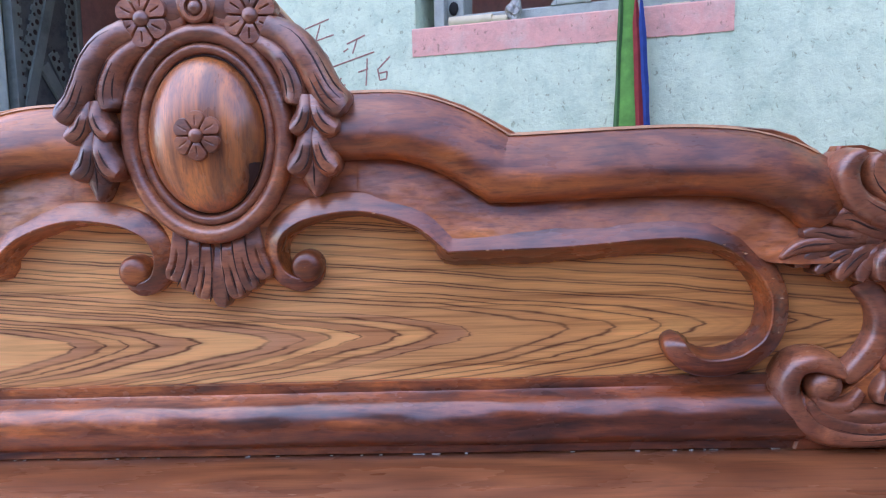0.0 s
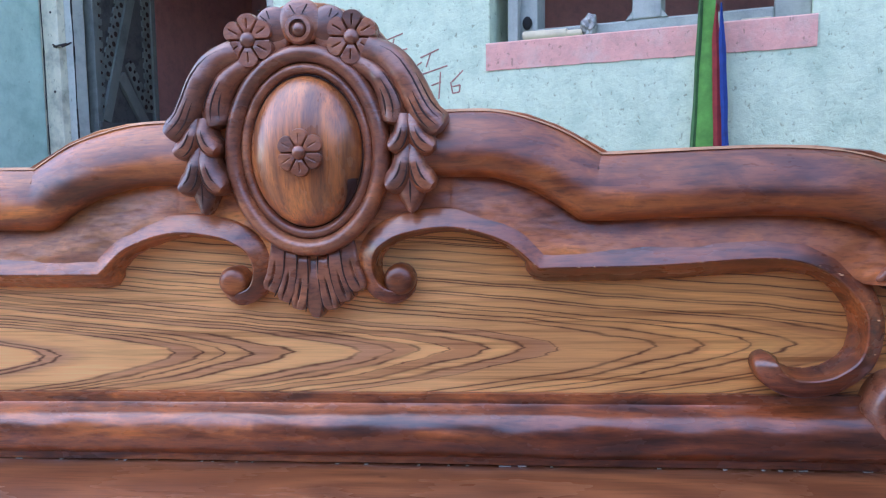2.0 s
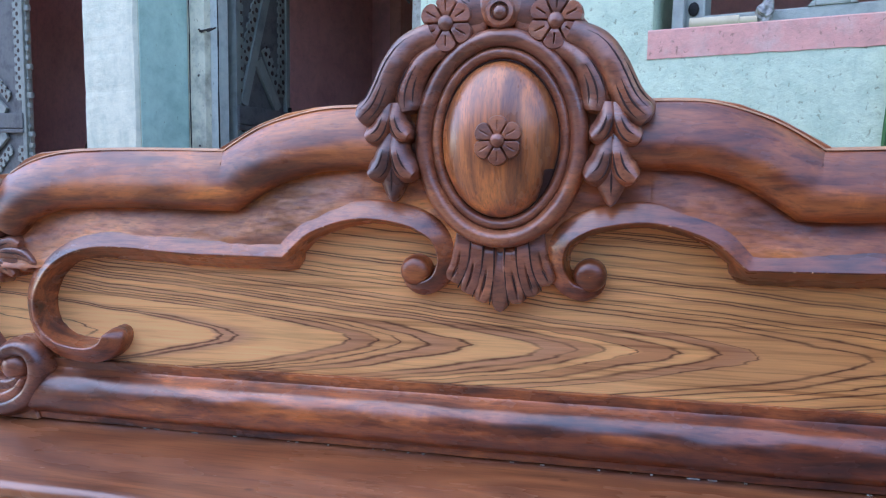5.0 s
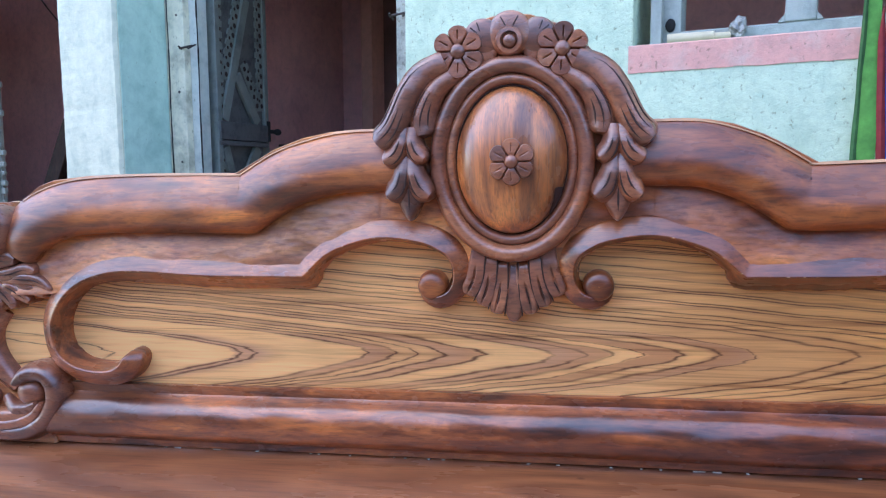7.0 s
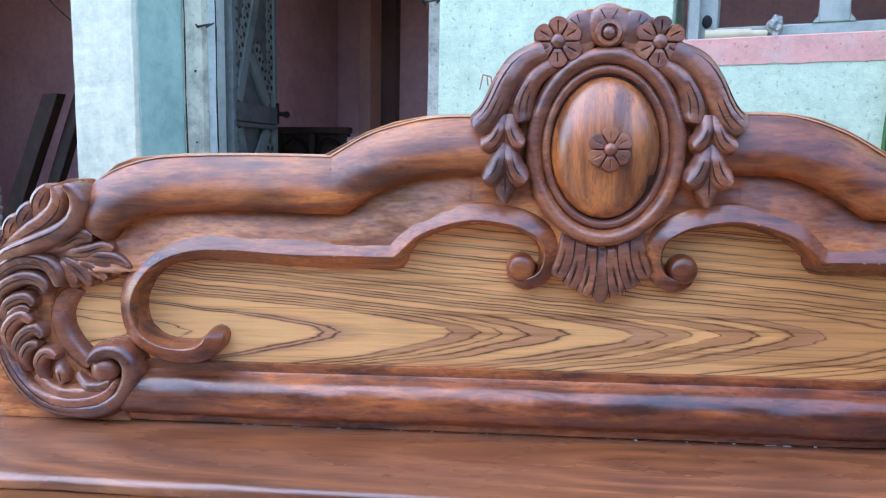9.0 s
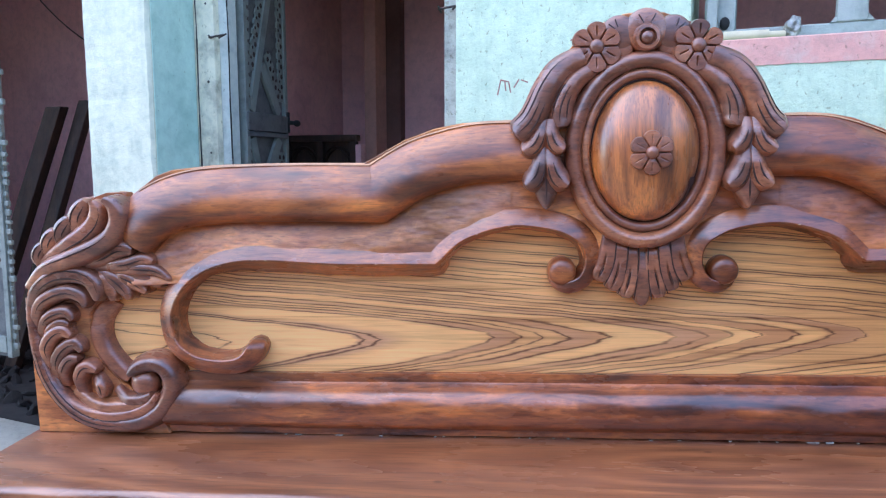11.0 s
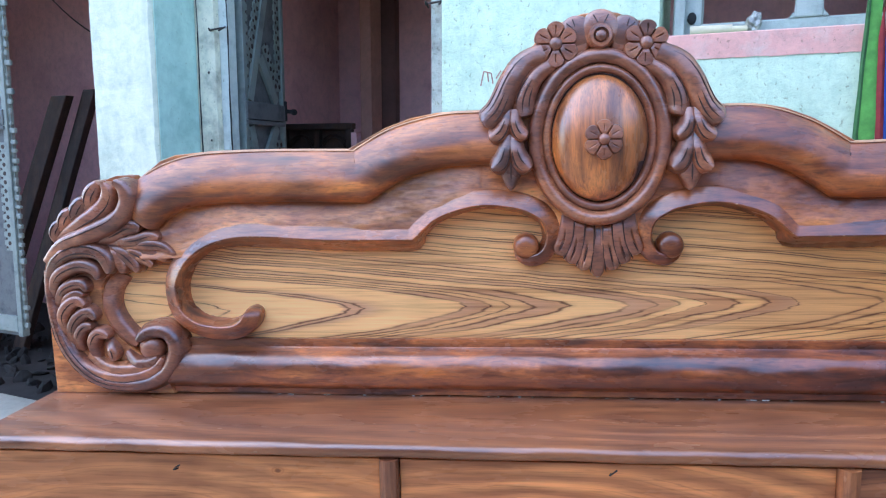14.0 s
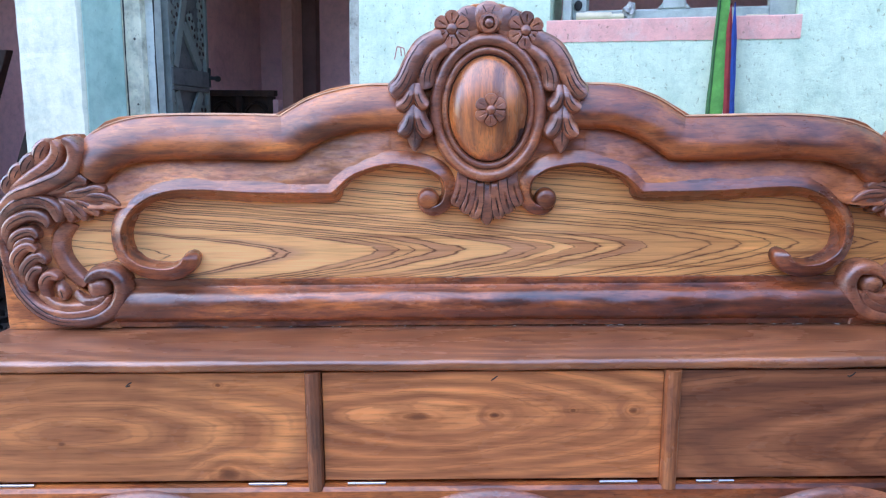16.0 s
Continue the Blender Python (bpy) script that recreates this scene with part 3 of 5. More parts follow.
def lobe(points, widths, y0, h, side, cuts=(), flat=3.4, tip=0.16, point=2.0, lean=0.0, root=0.4, across=16, thin=0.0014):
    """One carved finger of leaf: half widths along its middle line, a rounded tip, a soft crown.
    Gives the leaf and dark beads laid on it as the shade of cuts (start v, start t, end v, end t), or None."""
    line = spline(points, 0.0035)
    ns = normals(line)
    last = len(line) - 1

    def place(t, v, lift=0.0):
        i = min(last, max(0, t * last))
        a, k = int(i), i - int(i)
        p = line[a].lerp(line[min(last, a + 1)], k)
        n = ns[a].lerp(ns[min(last, a + 1)], k)
        w = between(widths, t) * 1.18
        if t > 1 - tip:
            w *= max(0.03, (1 - ((t - 1 + tip) / tip) ** point) ** 0.5)
        rise = h * (root + (1 - root) * min(1, t * 2.6)) * min(1, (w / 0.006) ** 0.5)
        y = y0 - rise * (1 - abs(v) ** flat) + lean * v * w - 0.0007 * noise.noise((p.x * 70, p.y * 70, side + h * 50))
        return side * (p.x + n.x * v * w), y - lift, p.y + n.y * v * w

    bm = bmesh.new()
    rows = []
    for i in range(last + 1):
        t = i / last
        row = [place(t, math.sin(math.pi / 2 * (-1 + 2 * j / across))) for j in range(across + 1)]
        rows.append([(row[0][0], y0 + 0.03, row[0][2])] + row + [(row[-1][0], y0 + 0.03, row[-1][2])])
    vs = skin(bm, rows)
    for r in (vs[0], vs[-1]):
        bm.faces.new(r)
    if not cuts:
        return bm, None
    dark = bmesh.new()
    for va, ta, vb, tb in cuts:
        pts = [place(ta + (tb - ta) * k / 9, va + (vb - va) * k / 9, 0.0002) for k in range(10)]
        taper(dark, pts, thin)
    return bm, dark


def taper(bm, pts, r, seg=6):
    """A thin bead standing for the shade of a cut, widest in the middle and sharp at both ends."""
    rows = []
    last = len(pts) - 1
    for i, q in enumerate(pts):
        a, b = Vector(pts[max(0, i - 1)]), Vector(pts[min(last, i + 1)])
        d = (b - a).normalized()
        n = Vector((d.z, 0, -d.x))
        n = n.normalized() if n.length > 1e-6 else Vector((1, 0, 0))
        k = r * max(0.12, min(1, 3.2 * min(i, last - i) / last))
        rows.append([Vector(q) + n * k * math.cos(t) + Vector((0, 0.8 * k * math.sin(t), 0)) for t in (2 * math.pi * j / seg for j in range(seg))])
    vs = skin(bm, rows, closed=True)
    bm.faces.new(vs[0]), bm.faces.new(vs[-1])
    return bm


def ball(bm, c, r, seg=20):
    bmesh.ops.create_uvsphere(bm, u_segments=seg, v_segments=seg // 2, radius=1, matrix=Matrix.LocRotScale(c, None, r))
    return bm


def button(bm, c, r, h, seg=32):
    """A turned disc with a rounded rim and a slightly domed face, standing out to the front by h."""
    prof = [(1.0, 0.0), (1.0, 0.50), (0.96, 0.68), (0.87, 0.82), (0.72, 0.92), (0.4, 0.985), (0.02, 1.0)]
    skin(bm, [[(c[0] + r * k * math.cos(t), c[1] - h * y, c[2] + r * k * math.sin(t)) for t in (2 * math.pi * i / seg for i in range(seg + 1))] for k, y in prof])
    return bm


def rod(bm, a, b, r, seg=10, r2=None):
    a, b = Vector(a), Vector(b)
    m = Matrix.Translation((a + b) / 2) @ (b - a).to_track_quat("Z", "Y").to_matrix().to_4x4()
    bmesh.ops.create_cone(bm, cap_ends=True, segments=seg, radius1=r, radius2=r if r2 is None else r2, depth=(b - a).length, matrix=m)
    return bm


def tube(bm, pts, r, seg=6):
    """One round bead along a line of points lying in the board's plane."""
    rows = []
    for i, q in enumerate(pts):
        a, b = Vector(pts[max(0, i - 1)]), Vector(pts[min(len(pts) - 1, i + 1)])
        d = (b - a).normalized()
        n = Vector((d.z, 0, -d.x))
        k = r * (0.5 if i in (0, len(pts) - 1) else 1)
        rows.append([Vector(q) + n * k * math.cos(t) + Vector((0, k * math.sin(t), 0)) for t in (2 * math.pi * j / seg for j in range(seg))])
    vs = skin(bm, rows, closed=True)
    bm.faces.new(vs[0]), bm.faces.new(vs[-1])
    return bm


def level(table, u):
    """Height of a stepped outline at a distance from the middle."""
    for (a, za), (b, zb) in zip(table, table[1:]):
        if a <= u <= b:
            return za + (zb - za) * (u - a) / (b - a) if b > a else zb
    return table[-1][1] if u > table[-1][0] else table[0][1]


def slab(bm, us, low, high, y0, y1, side=None):
    """A sawn board between two outlines, over columns us; both halves unless a side is given."""
    cols = [u for u in us] if side else sorted({-u for u in us} | set(us))
    rows = []
    for u in cols:
        a, b = low(abs(u)), high(u)
        x = u * (side or 1)
        rows.append([(x, y0, a), (x, y0, b), (x, y0 + 0.004, b + 0.002), (x, y1, b + 0.002), (x, y1, a)])
    vs = skin(bm, rows, closed=True)
    for r in (vs[0], vs[-1]):
        bm.faces.new(r)
    return bm


# ---- bed with carved headboard ----
BED = new("bed")
BED.matrix_world = pose(0, 0, 0, 0, -1.2, 0.8) @ pose(0.02, 0, 0)
tagged(BED, "varnished rosewood bed headboard, carved crest and scrolls, storage box below", "bed")

TOP = [(0, 1.466), (0.03, 1.463), (0.058, 1.452), (0.088, 1.442), (0.115, 1.410), (0.145, 1.376), (0.172, 1.332), (0.188, 1.302), (0.203, 1.290),
       (0.206, 1.304), (0.245, 1.306), (0.282, 1.304), (0.328, 1.296), (0.375, 1.280), (0.417, 1.258), (0.446, 1.243), (0.57, 1.246), (0.70, 1.246),
       (0.77, 1.240), (0.80, 1.230), (0.827, 1.210), (0.846, 1.194), (0.862, 1.198), (0.887, 1.204), (0.915, 1.196), (0.94, 1.178), (0.996, 1.122), (1.02, 1.088), (1.044, 1.034), (1.046, 1.0)]


def soft_step(x, a, b):
    k = min(1, max(0, (x - a) / (b - a)))
    return k * k * (3 - 2 * k)


def narrow(x):
    """One arch of the crest steps down a little nearer to the middle than the other."""
    return 0.020 * soft_step(x, 0.24, 0.36) * (1 - soft_step(x, 0.44, 0.56))


def top(x):
    """Top outline; the right end is lowered a little to fit the camera's view."""
    return level(TOP, abs(x) + narrow(x)) - 0.005 * soft_step(x, 0.36, 0.46) - 0.005 * soft_step(x, 0.62, 0.80)


LOW = [(0, 1.06), (0.075, 1.06), (0.09, 1.085), (0.10, 1.113), (0.14, 1.143), (0.21, 1.15), (0.285, 1.13), (0.331, 1.092), (0.482, 1.092),
       (0.60, 1.10), (0.66, 1.098), (0.715, 1.082), (0.757, 1.054), (0.80, 1.05), (0.87, 1.05)]
us = sorted({round(i * 0.006, 4) for i in range(143)} | {u for u, z in TOP if u < 0.858})
bm = bmesh.new()
rows = []
for x in sorted({-u for u in us} | set(us)):
    a, b = level(LOW, abs(x)), top(x)
    k = soft_step(abs(x), 0.17, 0.25)
    mid = max(a + 0.02, b - 0.094 + 0.002 * noise.noise((x * 9, 0, 4)))
    cut = [0.0012 * noise.noise((x * 14, q, 2)) + 0.0007 * noise.noise((x * 45, q, 8)) for q in range(4)]
    rows.append([(x, -0.03 - 0.011 * k + cut[0], a), (x, -0.03 - 0.004 * k + cut[1], a + 0.45 * (mid - a)), (x, -0.03 + 0.006 * k + cut[2], a + 0.8 * (mid - a)), (x, -0.03 + 0.009 * k + cut[3], mid), (x, -0.022, b), (x, -0.018, b + 0.002), (x, 0.018, b + 0.002), (x, 0.018, a)])
vs = skin(bm, rows, closed=True)
bm.faces.new(vs[0]), bm.faces.new(vs[-1])
part("frame_board", bm, FIELD, BED, smooth=True)
us = sorted({round(i * 0.008, 4) for i in range(131)} | {u for u, z in TOP})
part("back_board", slab(bmesh.new(), us, lambda u: 0.70, lambda u: top(u) + 0.001, 0.0185, 0.036), PALE, BED, "raw pale backing board")
part("figured_panel", one_box(-0.99, 0.99, -0.006, 0.018, 0.86, 1.152), PANEL, BED, "honey panel with dark flame figure")

# outer roll moulding along the top
ROLL = [(0.047, 0.018), (0.047, -0.020), (0.041, -0.025), (0.034, -0.033), (0.023, -0.0415), (0.010, -0.049), (-0.005, -0.0545), (-0.019, -0.0565), (-0.031, -0.054), (-0.039, -0.048),
        (-0.0445, -0.041), (-0.048, -0.034), (-0.047, -0.02)]
line = spline([(0.15, 1.260), (0.20, 1.2605), (0.26, 1.259), (0.308, 1.250), (0.354, 1.236), (0.395, 1.214), (0.421, 1.198), (0.57, 1.201), (0.68, 1.2), (0.74, 1.194), (0.79, 1.178), (0.823, 1.155), (0.846, 1.125)], 0.008, (6,))
for side in (-1, 1):
    run = [p.copy() for p in line]
    if side > 0:
        run = [Vector((p.x - narrow(p.x - 0.01), p.y - 0.005 * soft_step(p.x, 0.36, 0.46) - 0.005 * soft_step(p.x, 0.62, 0.80))) for p in line]
    part("outer_moulding", sweep(bmesh.new(), run, ROLL, side, lambda t: min(1, 0.86 + 6 * (1 - t)), 0.05), RAIL, BED, smooth=True)
    part("worn_edge", sweep(bmesh.new(), [p for p in run if p.x < 0.805], [(0.0478, -0.012), (0.0480, -0.0205), (0.0440, -0.0245), (0.0425, -0.012)], side), WORN, BED, "rubbed lighter top edge")



def wide(u, z=1.1):
    """How far the sloping reveal runs down over the panel; narrow along the hook."""
    return 0.80 if z < 1.0 else 0.85 + 0.57 * min(1, max(0, (u - 0.322) / 0.012)) * min(1, max(0, (0.735 - u) / 0.10))


# inner moulding: centre curl, arch, step, straight, hook
REVEAL = [(0.017, -0.003), (0.0165, -0.031), (0.0150, -0.0335), (0.0130, -0.0352), (0.003, -0.0418), (-0.008, -0.0488), (-0.0105, -0.0498), (-0.0124, -0.0485), (-0.0136, -0.044), (-0.0175, -0.031), (-0.021, -0.020), (-0.025, -0.012), (-0.026, -0.003)]
line = spline([(0.142, 1.066), (0.135, 1.049), (0.115, 1.042), (0.092, 1.053), (0.0795, 1.080), (0.083, 1.110), (0.102, 1.132), (0.14, 1.148), (0.21, 1.154), (0.285, 1.132), (0.331, 1.0945), (0.482, 1.096),
               (0.60, 1.1025), (0.66, 1.101), (0.715, 1.086), (0.757, 1.057), (0.7815, 1.017), (0.785, 0.98), (0.774, 0.945), (0.743, 0.920), (0.704, 0.911), (0.669, 0.913), (0.646, 0.925), (0.636, 0.942), (0.635, 0.958)], 0.004, (10,))


def scrolled(t):
    """The band thins into the centre curl and ends in a blunt round nose at the hook."""
    return between([(0, 0.42), (0.03, 0.72), (0.07, 0.80), (0.14, 1.0), (1, 1.0)], t) * math.sqrt(max(0.004, 1 - max(0.0, (t - 0.982) / 0.018) ** 2))


for side in (-1, 1):
    run = [Vector((p.x - (0.013 * min(1, max(0, (p.x - 0.66) / 0.09)) if side > 0 else 0), p.y)) for p in line]
    rail = part("inner_moulding", sweep(bmesh.new(), run, REVEAL, side, scrolled, 0.05, wide), EDGE, BED, smooth=True)
    part("curl", button(bmesh.new(), (side * 0.1255, -0.004, 1.0665), 0.0232, 0.0355), RAIL, rail, smooth=True)

# pale chips along the hand-cut edges
bm = bmesh.new()
chips = random.Random(8)
for side in (-1, 1):
    for k in range(22):
        i = chips.randrange(60, len(line) - 30)
        p, n = line[i], normals(line)[i]
        o, y = chips.choice(((-0.0115, -0.0497), (-0.0115, -0.0497), (-0.0222 * wide(p.x), -0.017)))
        r = chips.uniform(0.0006, 0.0013)
        ball(bm, (side * (p.x + n.x * o), y, p.y + n.y * o), (r * chips.uniform(1, 2.6), 0.0008, r), 8)
part("worn_chips", bm, WORN, BED, "small pale chips along the carved edges")["kind"] = "stuff"

# oval medallion
MED = (0.0, 1.255)


def oval(bm, a, b, y, tube, flat=1.0, seg=96, ring=14):
    rows = []
    for i in range(seg + 1):
        t = 2 * math.pi * i / seg
        n = Vector((math.cos(t) / a, math.sin(t) / b)).normalized()
        w = 1 + 0.05 * noise.noise((5 * math.cos(t), 5 * math.sin(t), a * 40))
        rows.append([(MED[0] + a * math.cos(t) + n.x * tube * w * math.cos(s), y - tube * flat * w * math.sin(s), MED[1] + b * math.sin(t) + n.y * tube * w * math.cos(s))
                     for s in (math.pi * (-0.15 + 1.3 * k / ring) for k in range(ring + 1))])
    skin(bm, rows)
    return bm


bm = bmesh.new()
skin(bm, [[(MED[0] + k * 0.118 * math.cos(t), -0.034, MED[1] + k * 0.148 * math.sin(t)) for t in (2 * math.pi * i / 64 for i in range(65))] for k in (0.01, 0.7, 1.0)])
medallion = part("medallion", bm, CARVE, BED)
part("outer_ring", oval(bmesh.new(), 0.1085, 0.1380, -0.036, 0.0130, 1.35), CARVE, medallion, smooth=True)
part("inner_ring", oval(bmesh.new(), 0.0898, 0.1173, -0.034, 0.0082, 1.5), CARVE, medallion, smooth=True)
# dark beads in place of the shade between the rings and the dome
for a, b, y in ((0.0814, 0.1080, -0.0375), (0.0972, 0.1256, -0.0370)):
    part("cut_shade_line", oval(bmesh.new(), a, b, y, 0.0013), SCORE, medallion, "dark bead laid on for the groove's shade", smooth=True)
bm = bmesh.new()
rows = []
for i in range(26):
    q = i / 25 * math.pi / 2
    rows.append([(MED[0] + 0.081 * math.sin(q) * math.cos(t) * (1 + 0.012 * math.sin(2 * t + 0.5)), -0.032 - 0.050 * math.cos(q) ** 0.85, MED[1] + 0.1075 * math.sin(q) * math.sin(t) - 0.001)
                 for t in (2 * math.pi * k / 64 for k in range(65))])
skin(bm, rows)
bmesh.ops.remove_doubles(bm, verts=bm.verts, dist=1e-5)
part("dome", bm, DOME, medallion, "glossy turned dome with knots", smooth=True)
def dome_face(x, z):
    """Front of the dome under a point."""
    q = min(0.98, math.hypot((x - MED[0]) / 0.081, (z - MED[1] + 0.001) / 0.1075))
    return -0.032 - 0.050 * math.sqrt(1 - q * q) ** 0.85


bm = bmesh.new()
rows = []
for k in range(17):
    t = k / 16
    a = -0.88 + 0.50 * t
    half = 0.0125 * t ** 1.1 * min(1, 7 * (1 - t)) ** 0.6 + 0.0006
    row = []
    for v in (-1, -0.5, 0, 0.5, 1):
        rho = 1.0 - (half * (v + 1) * 0.5 + 0.0012 * noise.noise((t * 7, v, 3))) / 0.081
        x, z = MED[0] + 0.081 * rho * math.cos(a), MED[1] - 0.001 + 0.1075 * rho * math.sin(a)
        row.append((x, dome_face(x, z) - 0.0012 * (1 - v * v) - 0.0004, z))
    rows.append(row)
skin(bm, rows)
part("knot_hole", bm, SCORE, medallion, "dark patch for the open knot hole at the dome's edge", smooth=True)


def flower(parent, c, r, ground, turn=0.0, petals=6, h=0.009, slit=0.004, notch=0.66):
    """Carved flower of rounded petals with an incised slit each."""
    core = part("flower", ball(bmesh.new(), (c[0], ground(*c) - h * 0.75, c[1]), (r * 0.29, 0.008, r * 0.29), 20), CARVE, parent, smooth=True)
    for k in range(petals):
        a = turn + 2 * math.pi * k / petals
        rr = r * (1 + 0.06 * noise.noise((k * 1.7, c[0] * 30, 2)))
        part("petal", petal(bmesh.new(), c, rr, a, math.pi / petals, ground, h, slit, notch), CARVE, core, smooth=True)
    return core


flower(BED, (0.003, 1.252), 0.0335, dome_face, math.pi / 2, 6, 0.0060, 0.0016, 0.66)
flower(BED, (-0.0745, 1.4125), 0.0385, lambda x, z: -0.044, 0.52)
flower(BED, (0.0745, 1.4095), 0.0385, lambda x, z: -0.044, 0.45)

# crest shell
crest = part("crest_shell", button(bmesh.new(), (0, -0.030, 1.424), 0.0112, 0.026), CARVE, BED, smooth=True)
bm = bmesh.new()
skin(bm, [[(k * math.cos(t), y, 1.424 + k * math.sin(t)) for t in (2 * math.pi * i / 32 for i in range(33))] for k, y in ((0.0113, -0.046), (0.0126, -0.046), (0.0130, -0.0550), (0.0180, -0.0545), (0.0205, -0.050), (0.0210, -0.034))])
part("boss_rim", bm, CARVE, crest, smooth=True)
for c, r, h, angles in (((0, 1.4360), 0.0325, 0.0190, (1.05, 2.09)), ((-0.0400, 1.4320), 0.0275, 0.0165, (1.9, 2.45, 2.95)), ((0.0400, 1.4305), 0.0270, 0.0165, (1.24, 0.7, 0.2)),
                        ((-0.0410, 1.4130), 0.0235, 0.0140, (3.5, 4.0)), ((0.0410, 1.4120), 0.0235, 0.0140, (-0.4, -0.85))):
    ruffle = part("ruffle", button(bmesh.new(), (c[0], -0.030, c[1]), r, h), CARVE, crest, smooth=True)
    # dark rods laid on the ruffle for the shade in its cuts
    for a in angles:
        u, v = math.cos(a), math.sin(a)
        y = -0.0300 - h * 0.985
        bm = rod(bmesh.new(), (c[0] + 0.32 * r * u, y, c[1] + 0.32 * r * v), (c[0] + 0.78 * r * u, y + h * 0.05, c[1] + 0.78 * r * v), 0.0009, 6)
        part("cut_shade_line", bm, SCORE, crest)

# drooping leaves on both sides of the medallion
HUSKS = (
    ("leaf_lobe", [(0.078, 1.384), (0.108, 1.363), (0.125, 1.336), (0.131, 1.312), (0.129, 1.291)], [(0, 0.011), (0.4, 0.015), (0.75, 0.0180), (1, 0.0180)], -0.044, 0.018, [(-0.45, 0.50, -0.55, 0.90), (-0.02, 0.40, 0.0, 0.92), (0.42, 0.35, 0.5, 0.84)], 0.12, 2.6),
    ("leaf_lobe", [(0.092, 1.372), (0.106, 1.352), (0.1135, 1.325), (0.1155, 1.300)], [(0, 0.004), (0.5, 0.006), (1, 0.005)], -0.040, 0.010, [], 0.3, 2.0),
    ("leaf_lobe", [(0.157, 1.306), (0.160, 1.284), (0.170, 1.266), (0.189, 1.256)], [(0, 0.011), (0.35, 0.0130), (0.72, 0.0155), (1, 0.0155)], -0.053, 0.017, [(-0.42, 0.34, -0.55, 0.84), (0.12, 0.30, 0.10, 0.80)], 0.30, 2.0),
    ("leaf_lobe", [(0.145, 1.306), (0.144, 1.284), (0.137, 1.267), (0.122, 1.257)], [(0, 0.010), (0.35, 0.0120), (0.72, 0.0140), (1, 0.0140)], -0.053, 0.018, [(0.45, 0.34, 0.58, 0.82), (-0.10, 0.30, -0.08, 0.80)], 0.30, 2.0),
    ("leaf_lobe", [(0.156, 1.266), (0.159, 1.240), (0.167, 1.217), (0.185, 1.203)], [(0, 0.011), (0.35, 0.0135), (0.72, 0.0165), (1, 0.0165)], -0.052, 0.016, [(-0.40, 0.36, -0.55, 0.85), (0.15, 0.34, 0.15, 0.82)], 0.30, 2.0),
    ("leaf_lobe", [(0.146, 1.266), (0.143, 1.240), (0.134, 1.217), (0.116, 1.203)], [(0, 0.011), (0.35, 0.0135), (0.72, 0.0165), (1, 0.0165)], -0.052, 0.017, [(0.40, 0.36, 0.55, 0.85), (-0.15, 0.34, -0.15, 0.82)], 0.30, 2.0),
    ("leaf_tip", [(0.151, 1.246), (0.151, 1.204), (0.151, 1.168)], [(0, 0.012), (0.45, 0.0160), (0.65, 0.0170), (1, 0.012)], -0.050, 0.010, [(0.0, 0.35, 0.0, 0.80)], 0.5, 1.3),
)
for side in (-1, 1):
    drop = 0.0 if side < 0 else -0.004
    wing, dark = lobe([(0.094, 1.400 + drop), (0.128, 1.382 + drop), (0.150, 1.352 + drop), (0.164, 1.322 + drop), (0.177, 1.300 + drop), (0.198, 1.281 + drop)], [(0, 0.014), (0.3, 0.0175), (0.7, 0.0185), (0.88, 0.0200), (1, 0.0185)], -0.048, 0.022, side,
                      [(0.42, 0.12, 0.45, 0.93), (0.74, 0.45, 0.78, 0.94), (-0.34, 0.60, -0.42, 0.92), (0.06, 0.58, 0.03, 0.95)], 3.0, 0.10, 2.6)
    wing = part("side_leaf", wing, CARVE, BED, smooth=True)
    # dark beads painted on as the shade of the leaf cuts
    part("cut_shade_line", dark, SCORE, wing)
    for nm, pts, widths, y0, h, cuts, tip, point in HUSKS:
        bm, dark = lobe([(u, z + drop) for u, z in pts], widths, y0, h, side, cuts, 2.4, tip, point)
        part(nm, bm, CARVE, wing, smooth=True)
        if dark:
            part("cut_shade_line", dark, SCORE, wing)

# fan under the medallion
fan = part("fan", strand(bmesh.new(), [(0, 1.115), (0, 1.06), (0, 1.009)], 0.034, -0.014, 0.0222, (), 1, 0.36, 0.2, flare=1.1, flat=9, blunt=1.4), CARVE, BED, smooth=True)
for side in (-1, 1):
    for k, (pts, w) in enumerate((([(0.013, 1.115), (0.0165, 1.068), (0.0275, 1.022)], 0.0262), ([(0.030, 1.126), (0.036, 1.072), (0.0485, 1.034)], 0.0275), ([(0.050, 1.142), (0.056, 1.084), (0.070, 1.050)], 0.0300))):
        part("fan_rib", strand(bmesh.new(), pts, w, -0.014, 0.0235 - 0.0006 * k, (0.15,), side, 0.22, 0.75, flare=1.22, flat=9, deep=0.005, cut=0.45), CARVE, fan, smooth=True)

# dark beads on the fan carry the shade between and along its ribs
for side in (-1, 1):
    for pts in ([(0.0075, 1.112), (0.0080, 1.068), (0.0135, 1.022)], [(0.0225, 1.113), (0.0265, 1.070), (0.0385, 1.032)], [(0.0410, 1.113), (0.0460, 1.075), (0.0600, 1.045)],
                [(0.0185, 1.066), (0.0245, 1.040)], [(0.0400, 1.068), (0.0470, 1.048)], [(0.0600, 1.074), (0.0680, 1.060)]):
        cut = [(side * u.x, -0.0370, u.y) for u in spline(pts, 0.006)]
        part("cut_shade_line", tube(bmesh.new(), cut, 0.0011), SCORE, fan)

